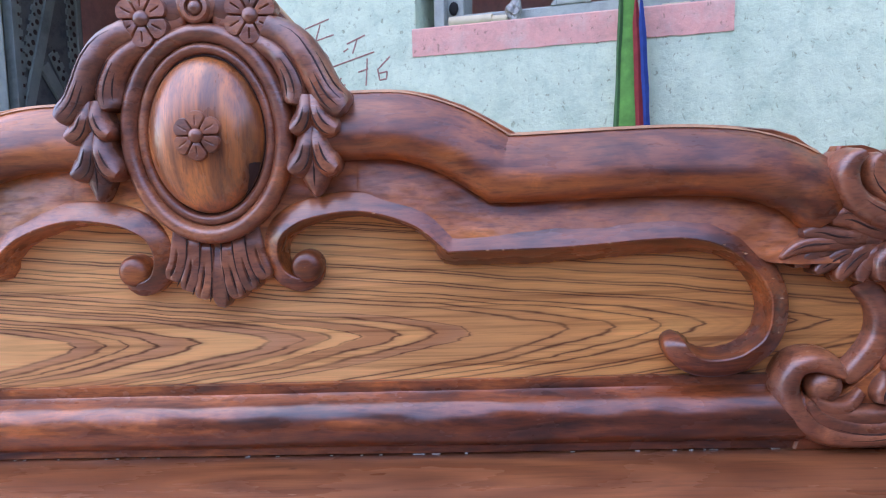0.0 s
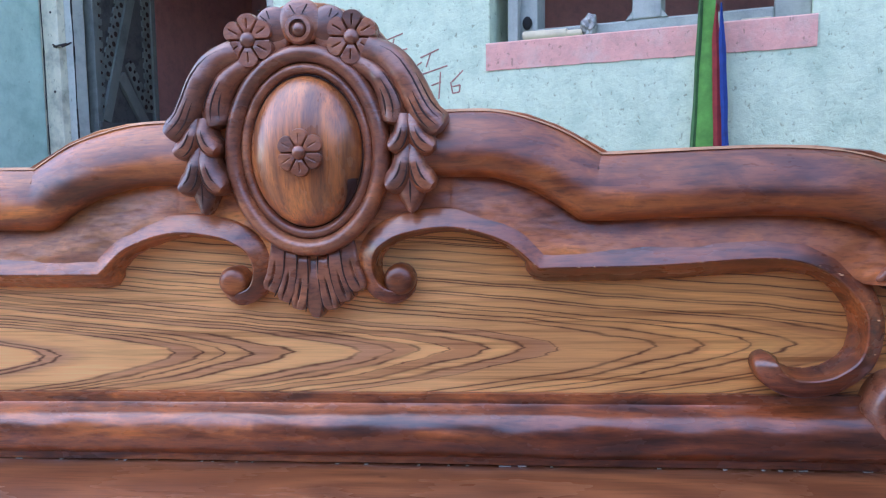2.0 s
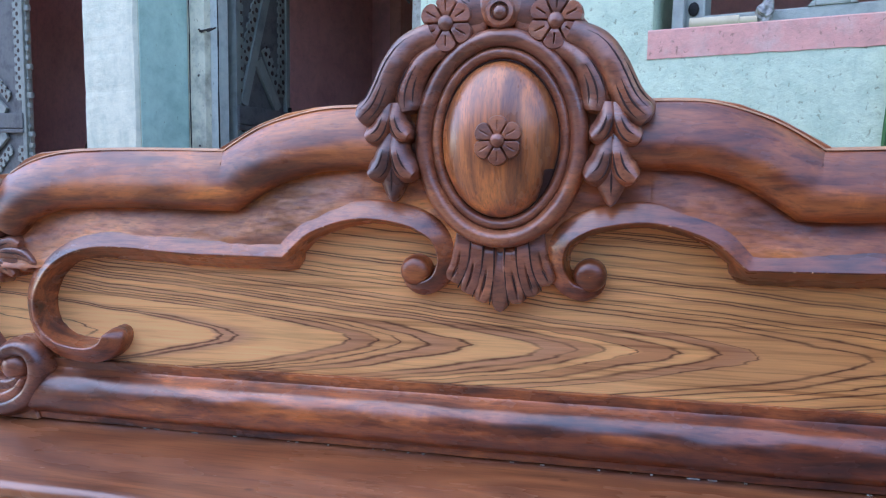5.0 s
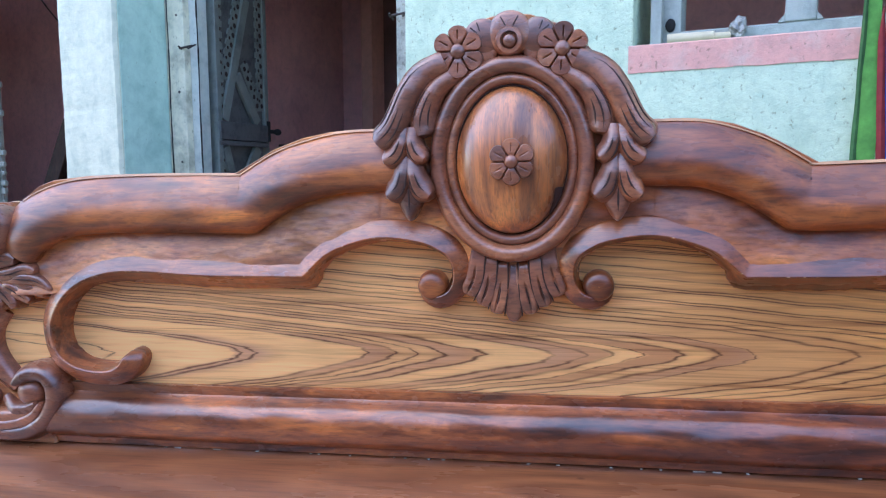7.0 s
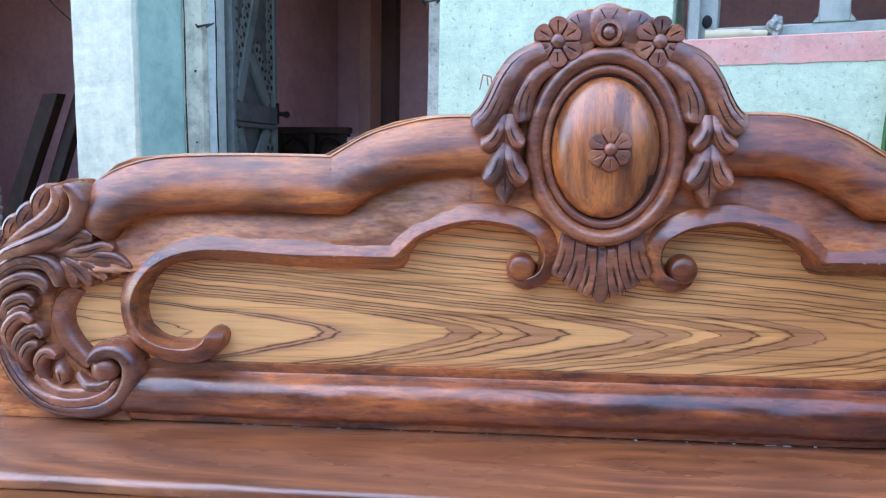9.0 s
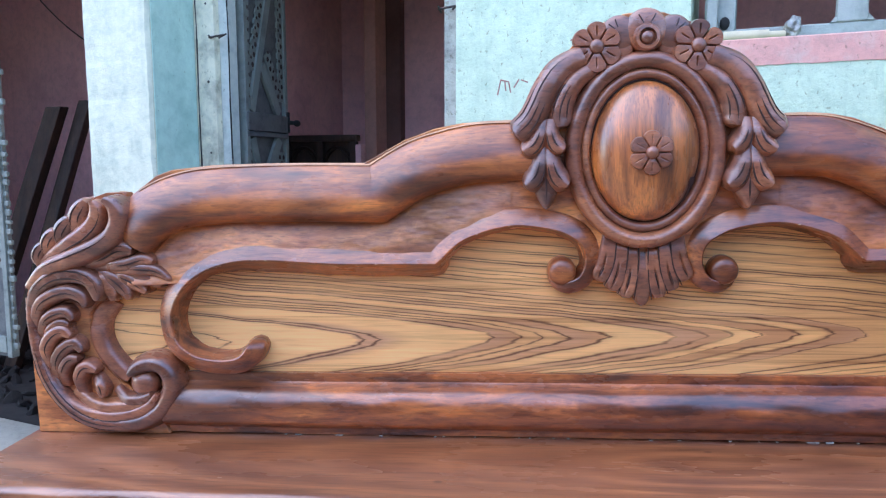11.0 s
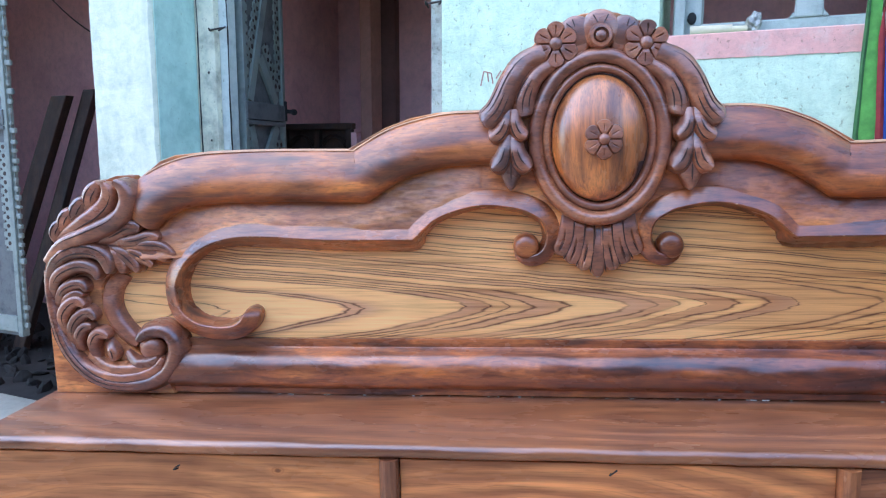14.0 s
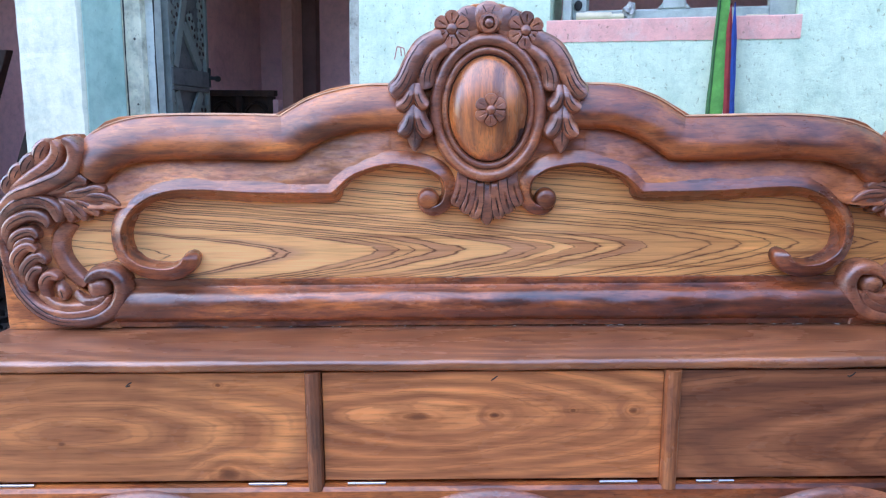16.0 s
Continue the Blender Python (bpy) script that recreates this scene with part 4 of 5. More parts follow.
# acanthus ends: sawn ground plus leaves
SCROLL = [(1.036, 1.028), (1.034, 0.979), (1.025, 0.924), (1.009, 0.880), (0.980, 0.843), (0.942, 0.816), (0.897, 0.807), (0.848, 0.810), (0.810, 0.830), (0.790, 0.859), (0.787, 0.886), (0.798, 0.907), (0.820, 0.914), (0.844, 0.908), (0.861, 0.893)]
TWO = [(-0.35, 0.3, -0.35, 0.85), (0.30, 0.35, 0.3, 0.85)]
ONE = [(0.0, 0.35, 0.0, 0.85)]
FRONDS = (
    # the rolled-over top leaf, its tongue and the fingers on its back
    ([(1.032, 1.043), (0.995, 1.078), (0.943, 1.097), (0.891, 1.118), (0.864, 1.140), (0.855, 1.166), (0.861, 1.186), (0.878, 1.198)], 0.010, 0.0165, -0.026, 0.033, [(-0.25, 0.15, -0.2, 0.72)], 0.14),
    ([(1.005, 1.088), (0.964, 1.113), (0.926, 1.134), (0.902, 1.155), (0.894, 1.176), (0.901, 1.196)], 0.008, 0.0150, -0.026, 0.025, [(0.35, 0.25, 0.45, 0.9)], 0.20),
    ([(0.926, 1.130), (0.937, 1.150), (0.934, 1.171), (0.914, 1.196)], 0.011, 0.0150, -0.024, 0.017, TWO, 0.35),
    ([(0.955, 1.112), (0.967, 1.131), (0.963, 1.146), (0.944, 1.166)], 0.011, 0.0145, -0.024, 0.017, TWO, 0.35),
    ([(0.982, 1.096), (0.993, 1.114), (0.988, 1.130), (0.972, 1.144)], 0.010, 0.0130, -0.024, 0.017, TWO, 0.35),
    ([(1.003, 1.080), (1.012, 1.096), (1.008, 1.110), (0.994, 1.122)], 0.009, 0.0115, -0.024, 0.016, TWO, 0.35),
    # the leaf that reaches over the panel
    ([(0.944, 1.084), (0.898, 1.097), (0.863, 1.112), (0.834, 1.108)], 0.009, 0.0150, -0.028, 0.018, [(-0.3, 0.3, -0.25, 0.85), (0.25, 0.35, 0.2, 0.85)], 0.25),
    ([(0.910, 1.082), (0.854, 1.085), (0.821, 1.093), (0.799, 1.089)], 0.007, 0.0115, -0.028, 0.017, ONE, 0.25),
    ([(0.888, 1.076), (0.833, 1.077), (0.800, 1.074), (0.770, 1.057)], 0.007, 0.0105, -0.029, 0.016, ONE, 0.45),
    ([(0.866, 1.073), (0.828, 1.064), (0.807, 1.055), (0.790, 1.046)], 0.006, 0.0095, -0.026, 0.013, [], 0.4),
    ([(0.894, 1.073), (0.859, 1.061), (0.835, 1.047), (0.819, 1.035)], 0.007, 0.0110, -0.025, 0.014, ONE, 0.35),
    ([(0.916, 1.075), (0.884, 1.062), (0.863, 1.044), (0.851, 1.023)], 0.008, 0.0125, -0.024, 0.015, ONE, 0.35),
    ([(0.928, 1.073), (0.901, 1.058), (0.886, 1.039), (0.880, 1.020)], 0.008, 0.0125, -0.023, 0.016, [], 0.35),
    # the curling fronds down the side
    ([(1.036, 1.003), (1.016, 1.043), (0.980, 1.066), (0.942, 1.069), (0.914, 1.056), (0.903, 1.022)], 0.009, 0.0150, -0.026, 0.023, [(-0.30, 0.18, -0.30, 0.92), (0.30, 0.2, 0.35, 0.8)], 0.16),
    ([(1.033, 0.972), (1.018, 1.011), (0.992, 1.031), (0.962, 1.039), (0.936, 1.031), (0.927, 1.010)], 0.008, 0.0125, -0.026, 0.021, [(0.1, 0.2, 0.1, 0.85)], 0.20),
    ([(1.022, 0.958), (1.008, 0.986), (0.987, 1.001), (0.964, 1.003), (0.952, 0.987)], 0.007, 0.0105, -0.026, 0.020, [(0.1, 0.25, 0.1, 0.85)], 0.25),
    ([(1.012, 0.950), (0.997, 0.974), (0.977, 0.985), (0.957, 0.981)], 0.006, 0.0085, -0.027, 0.018, [], 0.3),
    ([(1.006, 0.898), (1.009, 0.936), (0.997, 0.959), (0.976, 0.971), (0.956, 0.960)], 0.008, 0.0125, -0.026, 0.022, [(0.15, 0.2, 0.1, 0.85)], 0.25),
    ([(0.999, 0.880), (0.991, 0.918), (0.975, 0.940), (0.954, 0.949), (0.939, 0.933)], 0.008, 0.0120, -0.026, 0.021, [(0.15, 0.2, 0.1, 0.85)], 0.25),
    ([(0.982, 0.872), (0.979, 0.902), (0.967, 0.919), (0.946, 0.923)], 0.007, 0.0110, -0.026, 0.020, ONE, 0.3),
    ([(0.950, 0.856), (0.952, 0.889), (0.938, 0.907), (0.914, 0.901)], 0.008, 0.0120, -0.026, 0.021, ONE, 0.3),
    ([(0.926, 0.890), (0.914, 0.874), (0.909, 0.852)], 0.008, 0.0100, -0.026, 0.020, ONE, 0.4),
    ([(1.011, 0.913), (0.993, 0.861), (0.958, 0.832), (0.908, 0.819), (0.859, 0.824), (0.826, 0.840), (0.810, 0.864)], 0.008, 0.0125, -0.026, 0.023, [(0.3, 0.1, 0.3, 0.8)], 0.2),
    ([(0.966, 0.864), (0.932, 0.842), (0.890, 0.835), (0.848, 0.841), (0.822, 0.857)], 0.007, 0.0120, -0.026, 0.021, [], 0.3),
    ([(0.890, 0.868), (0.868, 0.851), (0.840, 0.850), (0.818, 0.863)], 0.006, 0.0100, -0.026, 0.022, [], 0.3),
    # the smooth stem along the panel's edge
    ([(0.895, 1.022), (0.914, 0.996), (0.921, 0.969), (0.916, 0.939), (0.896, 0.909), (0.866, 0.880)], 0.013, 0.0150, -0.008, 0.021, [], 0.12),
)
IN = [(0.786, 0.80), (0.84, 0.82), (0.87, 0.872), (0.90, 0.908), (0.933, 0.925), (0.966, 0.932), (0.996, 0.930), (1.018, 0.915), (1.03, 0.86), (1.045, 0.80), (1.10, 0.806), (1.15, 0.826), (1.21, 0.856)]
OUT = [(0.786, 1.046), (0.90, 1.047), (1.034, 1.047), (1.089, 1.018), (1.123, 0.994), (1.181, 0.936), (1.20, 0.905), (1.21, 0.875)]
for side in (-1, 1):
    bm = bmesh.new()
    rows = []
    for i in range(71):
        z = 0.786 + i * 0.006
        a, b = level(IN, z), level(OUT, z)
        rows.append([(side * a, 0.0, z), (side * a, -0.022, z), (side * (a + 0.003), -0.026, z), (side * (b - 0.003), -0.026, z), (side * b, -0.022, z), (side * b, 0.018, z)])
    vs = skin(bm, rows)
    for r in (vs[0], vs[-1]):
        bm.faces.new(r)
    ground = part("end_board", bm, FIELD, BED)
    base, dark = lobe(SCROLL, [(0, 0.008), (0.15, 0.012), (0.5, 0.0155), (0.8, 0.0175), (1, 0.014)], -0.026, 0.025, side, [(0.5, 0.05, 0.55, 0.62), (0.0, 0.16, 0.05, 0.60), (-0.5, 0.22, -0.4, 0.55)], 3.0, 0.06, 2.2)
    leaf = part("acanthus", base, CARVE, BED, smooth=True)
    # acanthus cuts get their shade from dark beads too
    part("cut_shade_line", dark, SCORE, leaf)
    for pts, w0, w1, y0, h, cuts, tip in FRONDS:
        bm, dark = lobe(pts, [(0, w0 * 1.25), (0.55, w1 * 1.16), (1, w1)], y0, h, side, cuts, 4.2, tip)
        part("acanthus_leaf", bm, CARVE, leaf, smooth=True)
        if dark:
            part("cut_shade_line", dark, SCORE, leaf)
    part("volute_eye", ball(bmesh.new(), (side * 0.838, -0.026, 0.878), (0.0255, 0.021, 0.025)), CARVE, leaf, smooth=True)

# half-round moulding and fillet under the panel
bm = bmesh.new()
prof = [(0.893, -0.004), (0.893, -0.0165), (0.890, -0.0172), (0.878, -0.0150), (0.872, -0.022)] + [(0.836 + 0.036 * math.cos(a), -0.018 - 0.030 * math.sin(a)) for a in (0.32 + 2.5 * k / 12 for k in range(13))] + [(0.800, -0.026), (0.799, -0.020), (0.787, -0.020), (0.787, 0.0)]
skin(bm, [[(x, y * (1 + 0.05 * noise.noise((x * 4, z * 30, 1)) + 0.05 * noise.noise((x * 17, z * 60, 4))), z + 0.0012 * noise.noise((x * 3, 0, 5)) + 0.0006 * noise.noise((x * 26, z * 9, 7))) for z, y in prof] for x in (-0.806 + 0.008 * i for i in range(203))])
part("lower_moulding", bm, EDGE, BED, smooth=True)
bm = bmesh.new()
for i in range(34):
    x = random.uniform(-0.75, 0.95)
    w = random.choice((0.003, 0.004, 0.006, 0.012))
    box(bm, x, x + w, -0.0235, -0.021, 0.7856, 0.7862 + random.uniform(0, 0.0006))
part("putty_joint", bm, PUTTY, BED, "broken white putty line in the joint")["kind"] = "stuff"

# storage box: shelf board, flaps, dividers, rails
bm = bmesh.new()
prof = [(0.016, 0.785), (0.012, 0.785), (-0.234, 0.785), (-0.238, 0.7849), (-0.2425, 0.7842), (-0.2465, 0.7825), (-0.2493, 0.7795), (-0.2508, 0.7755), (-0.2510, 0.771), (-0.2490, 0.7665), (-0.2455, 0.7635), (-0.242, 0.762), (-0.238, 0.762), (0.012, 0.762), (0.016, 0.762)]
vs = skin(bm, [[(x, -z + (0.0022 * noise.noise((x * 9, y * 60, 4)) + 0.0010 * noise.noise((x * 34, y * 90, 7)) if -0.2505 < y < -0.239 else 0.0), y + (0.0022 * noise.noise((x * 7, z * 40, 2)) if y < -0.239 else 0.0)) for y, z in prof] for x in (-1.052 + 0.012 * i for i in range(175))] + [[(1.052, -z, y) for y, z in prof]], closed=True)
bm.faces.new(vs[0]), bm.faces.new(vs[-1])
part("shelf_board", bm, SHELFTOP, BED, smooth=True, at=pose(0, 0, 0, -90))


def screw_eye(parent, x, z):
    bm = bmesh.new()
    pts = [(x, -0.236, z), (x - 0.003, -0.246, z + 0.002), (x + 0.003, -0.249, z + 0.008), (x + 0.008, -0.245, z + 0.010)]
    for a, b in zip(pts, pts[1:]):
        rod(bm, a, b, 0.0013, 8)
    part("bent_nail", bm, RUST, parent, "bent iron nail used as a pull")


def hinge(parent, x, gap=False):
    bm = bmesh.new()
    for k in range(5):
        if gap and k == 2:
            continue
        rod(bm, (x - 0.037 + k * 0.0149, -0.2405, 0.5300), (x - 0.037 + k * 0.0149 + 0.0143, -0.2405, 0.5300), 0.0030, 12)
    box(bm, x - 0.037, x + 0.037, -0.2385, -0.2362, 0.5285, 0.5315)
    part("hinge", bm, STEEL, parent, "zinc butt hinge")


for x0, x1, mat, hs, nail in ((-1.036, -0.362, FLAP_A, (-0.935, -0.441), (-0.697, 0.733)), (-0.329, 0.329, FLAP_B, (-0.247, 0.2475), (-0.001, 0.741)), (0.360, 1.036, FLAP_C, (0.4385, 0.935), (0.684, 0.744))):
    door = part("flap_door", one_box(x0, x1, -0.236, -0.216, 0.535, 0.7575, bevel=0.0015), mat, BED)
    for h in hs:
        hinge(door, h, h == 0.4385)
    screw_eye(door, *nail)
for x in (-0.3455, 0.3445):
    bm = bmesh.new()
    prof = [(-0.0155, -0.216), (-0.0155, -0.244), (-0.012, -0.252), (-0.004, -0.256), (0.004, -0.256), (0.012, -0.252), (0.0155, -0.244), (0.0155, -0.216)]
    vs = skin(bm, [[(x + a, y, z) for a, y in prof] for z in (0.520, 0.522, 0.64, 0.757, 0.7615)])
    bm.faces.new(vs[0]), bm.faces.new(vs[-1])
    part("divider", bm, POST, BED)
bm = bmesh.new()
prof = [(-0.20, 0.528), (-0.236, 0.528), (-0.246, 0.526), (-0.252, 0.519), (-0.2535, 0.508), (-0.252, 0.490), (-0.246, 0.482), (-0.20, 0.48)]
vs = skin(bm, [[(x, y, z) for y, z in prof] for x in (-1.045, 0, 1.045)], closed=True)
bm.faces.new(vs[0]), bm.faces.new(vs[-1])
part("lower_rail", bm, RAIL, BED)
part("lower_board", one_box(-1.036, 1.036, -0.226, -0.206, 0.02, 0.481), SHELF, BED)
for side in (-1, 1):
    part("side_board", one_box(side * 1.0415 - 0.0045, side * 1.0415 + 0.0045, -0.236, 0.017, 0.0, 0.7615), SHELF, BED)
part("inner_board", one_box(-1.036, 1.036, -0.004, 0.016, 0.02, 0.761), SHELF, BED)
ARCH = [(0.02, -0.20), (0.02, -0.252), (0.012, -0.264), (0.0, -0.268), (-0.012, -0.264), (-0.02, -0.252), (-0.02, -0.20)]
for c in (-0.68, 0.0, 0.68):
    arc = [Vector((c + 0.31 * math.sin(a), 0.193 + 0.31 * math.cos(a))) for a in (-1.15 + 2.3 * k / 36 for k in range(37))]
    part("arched_moulding", sweep(bmesh.new(), arc, ARCH), CARVE, BED, smooth=True)


# ---- house behind the bed ----
HOUSE = pose(0.2, 0.69, 0, 0, 0, -17.6)


def built(name, bm, mat, label="", smooth=False, parent=None):
    ob = part(name, bm, mat, parent, label, smooth, None if parent else HOUSE)
    if parent is None:
        ob["kind"] = "structure"
    return ob


# front wall right of the door, with the window opening
bm = bmesh.new()
box(bm, -0.612, 0.012, 0.0, 0.22, 0.0, 3.1)
box(bm, 0.012, 0.690, 0.0, 0.22, 0.0, 1.528)
box(bm, 0.012, 0.690, 0.0, 0.22, 2.42, 3.1)
box(bm, 0.690, 4.5, 0.0, 0.22, 0.0, 3.1)
wall = built("wall_front", bm, MINT)
tagged(wall, "mint limewashed plaster wall with dark specks", "wall")
lintel = built("wall_lintel", one_box(-1.60, -0.612, 0.0, 0.22, 2.2, 3.1), MINT)
tagged(lintel, "mint limewashed wall above the doorway", "wall")
bm = bmesh.new()
rows = []
for i in range(156):
    z = i * 0.02
    e = [0.006 * max(0, noise.noise((z * 14, k, 0.5))) + 0.003 * noise.noise((z * 55, k, 3.5)) for k in range(4)]
    rows.append([(-1.578, 0.22, z), (-1.864, 0.22, z), (-1.864 + e[0], -0.172, z), (-1.856, -0.18 + e[1] * 0.4, z), (-1.587 - e[2], -0.18, z), (-1.578, -0.171 + e[3] * 0.5, z)])
vs = skin(bm, rows, closed=True)
bm.faces.new(vs[0]), bm.faces.new(vs[-1])
tagged(built("pillar", bm, WHITE), "white limewashed square masonry pillar", "pillar")
# thin sheet over one side of the pillar, bluer and darker than its front
built("side_sheet", one_box(-1.5785, -1.575, -0.166, 0.018, 0.0, 3.1), TEAL, "thin side sheet, bluer and darker than the front", parent=bpy.data.objects["pillar"])
bm = bmesh.new()
rows = []
for i in range(88):
    x = 0.004 + i * 0.008
    lo = 1.4655 + 0.0022 * noise.noise((x * 22, 0, 1)) + 0.0012 * noise.noise((x * 90, 0, 6))
    rows.append([(x, 0.004, lo), (x, -0.0025, lo + 0.0006), (x, -0.0032, 1.50), (x, -0.0036, 1.5265), (x, -0.001, 1.5295), (x, 0.004, 1.5295)])
vs = skin(bm, rows)
bm.faces.new(vs[0]), bm.faces.new(vs[-1])
band = built("window_ledge", bm, PINK)
tagged(band, "pink painted plaster ledge under the window", "ledge")

# window
win = built("window_1", one_box(0.040, 0.112, 0.055, 0.12, 1.5295, 2.418, bevel=0.004), WINDOWGREY, "")
tagged(win, "old grey painted wooden window frame, unglazed", "window")
for nm, a in (("frame_stile", (0.620, 0.690, 0.055, 0.12, 1.5295, 2.418)), ("sill_rail", (0.112, 0.620, 0.050, 0.12, 1.5295, 1.562)), ("top_rail", (0.112, 0.620, 0.055, 0.12, 2.36, 2.418)),
              ("mullion", (0.333, 0.396, 0.046, 0.11, 1.562, 2.36)), ("shutter_edge", (0.046, 0.072, 0.030, 0.0545, 1.5295, 2.41))):
    built(nm, one_box(*a, bevel=0.004), WINDOWGREY, parent=win)
for x in (0.333, 0.396):
    bm = bmesh.new()
    s = -1 if x < 0.36 else 1
    vs = [bm.verts.new(p) for p in ((x, 0.047, 1.562), (x + s * 0.014, 0.047, 1.562), (x, 0.047, 1.579), (x, 0.11, 1.562), (x + s * 0.014, 0.11, 1.562), (x, 0.11, 1.579))]
    for f in ((0, 1, 2), (3, 5, 4), (0, 3, 4, 1), (1, 4, 5, 2), (2, 5, 3, 0)):
        bm.faces.new([vs[i] for i in f])
    built("corner_fillet", bm, WINDOWGREY, parent=win)
bm = bmesh.new()
ball(bm, (0.088, 0.052, 1.578), (0.012, 0.006, 0.016), 12)
built("hinge_hole", bm, RUBBER, parent=win)

# doorway
frame_l = built("door_1", one_box(-1.578, -1.492, 0.020, 0.105, 0.0, 2.2, bevel=0.004), JAMB)
tagged(frame_l, "weathered white wooden door frame, open doorway", "door frame")
built("jamb_inner", one_box(-1.492, -1.455, 0.045, 0.090, 0.0, 2.2, bevel=0.003), PALEBLUE, parent=frame_l)
built("jamb", one_box(-0.664, -0.613, 0.035, 0.115, 0.0, 2.2, bevel=0.004), WEATHERED, parent=frame_l)
built("head", one_box(-1.462, -0.664, 0.035, 0.115, 2.12, 2.199, bevel=0.004), JAMB, parent=frame_l)
for s, z in ((-1.475, 1.649), (-0.640, 1.670)):
    bm = bmesh.new()
    rod(bm, (s - 0.034, 0.016, z), (s + 0.026, 0.014, z + 0.004), 0.0035, 8)
    rod(bm, (s - 0.030, 0.03, z - 0.008), (s - 0.030, 0.008, z + 0.006), 0.003, 8)
    rod(bm, (s + 0.016, 0.04, z + 0.012), (s + 0.016, 0.006, z - 0.006), 0.003, 8)
    built("latch_hook", bm, RUST, parent=frame_l)
for z, r in ((1.506, 0.005), (1.27, 0.004), (1.76, 0.004)):
    bm = bmesh.new()
    ball(bm, (-1.522, 0.019, z), (r, 0.003, r), 10)
    built("nail_head", bm, RUST, parent=frame_l)
for x, y in ((-1.4535, 0.0445), (-1.5655, 0.0192)):
    bm = bmesh.new()
    crack = [(x + 0.003 * noise.noise((z * 9, x, 0)), y, z) for z in (1.15 + 0.05 * i for i in range(16))]
    for p, q in zip(crack, crack[1:]):
        rod(bm, p, q, 0.0018 + 0.0014 * random.random(), 5)
    built("wood_crack", bm, RUBBER, parent=frame_l)


def brace(leaf, p, q, w, mat, name="cross_brace", y=-0.014):
    """A flat batten between two points of the leaf's plane."""
    a, b = Vector((p[0], y, p[1])), Vector((q[0], y, q[1]))
    turn = math.atan2(b.x - a.x, b.z - a.z)
    bm = bmesh.new()
    bmesh.ops.create_cube(bm, size=1, matrix=Matrix.Translation((a + b) / 2) @ Matrix.Rotation(turn, 4, "Y") @ Matrix.Diagonal((w, 0.012, (b - a).length, 1)))
    return part(name, bm, mat, leaf)


def lace(leaf, p, q, side, mat):
    """A lace strip: a flat band with a scalloped edge, round dark discs for holes and a staggered row of small ones."""
    p, q = Vector(p), Vector(q)
    d = (q - p).normalized()
    n = Vector((d.y, -d.x)) * side
    turn = Matrix.Rotation(math.atan2(d.x, d.y), 4, "Y")
    bm, dots = bmesh.new(), bmesh.new()
    m = (p + q) / 2 + n * 0.018
    bmesh.ops.create_cube(bm, size=1, matrix=Matrix.Translation((m.x, -0.010, m.y)) @ turn @ Matrix.Diagonal((0.036, 0.006, (q - p).length, 1)))
    for i in range(int((q - p).length / 0.038)):
        c = p + d * (0.019 + i * 0.038)
        m = c + n * 0.040
        bmesh.ops.create_cube(bm, size=1, matrix=Matrix.Translation((m.x, -0.010, m.y)) @ turn @ Matrix.Diagonal((0.010, 0.006, 0.020, 1)))
        for off, shift, hole in ((0.013, 0.0, 0.0095), (0.030, 0.019, 0.0060)):
            m = c + n * off + d * shift
            bmesh.ops.create_cone(dots, cap_ends=True, segments=8, radius1=hole, radius2=hole, depth=0.001, matrix=Matrix.Translation((m.x, -0.0132, m.y)) @ Matrix.Rotation(math.pi / 2, 4, "X"))
    strip = part("lace_strip", bm, mat, leaf)
    # darkness inside the holes is put on as dark discs
    part("pierced_hole", dots, OLDWOOD, strip, "dark discs laid on for the pierced holes")["kind"] = "stuff"
    return strip


def fret_leaf(name, w, z0, z1, mat, label):
    """Half door of planks with pierced lace strips, slanting braces and slats; x along its width."""
    leaf = part(name, one_box(0, 0.026, -0.018, 0.018, z0, z1, bevel=0.003), mat)
    part("stile", one_box(w - 0.026, w, -0.018, 0.018, z0, z1, bevel=0.003), mat, leaf)
    part("board", one_box(0.026, w - 0.026, -0.003, 0.010, z0, z1), SLAT, leaf, "dark weathered board")
    for z in (z0 + 0.02, z1 - 0.09):
        part("rail", one_box(0.026, w - 0.026, -0.020, 0.012, z, z + 0.07, bevel=0.003), mat, leaf)
    for a, b in ((1.329, 1.346), (1.349, 1.414)):
        part("slat", one_box(0.004, w - 0.016, -0.024, -0.004, a, b, bevel=0.004), SLAT, leaf, "weathered darker slat")
    for a, s in ((1.418, 1), (1.325, -1)):
        u = w / 0.345
        brace(leaf, (0.042 * u, a), (0.205 * u, a + 0.45 * s), 0.040, mat)
        brace(leaf, (0.262 * u, a), (0.130 * u, a + 0.165 * s), 0.044, mat)
        lace(leaf, (0.004, a + 0.01 * s), (0.004, a + 0.52 * s), s, mat)
        lace(leaf, (w - 0.030, a + 0.05 * s), (w - 0.030, a + 0.52 * s), -s, mat)
        lace(leaf, (0.072 * u, a + 0.14 * s), (0.175 * u, a + 0.43 * s), -s, mat)
        lace(leaf, (0.268 * u, a + 0.045 * s), (0.165 * u, a + 0.205 * s), s, mat)
    return tagged(leaf, label, "door", kind="structure")


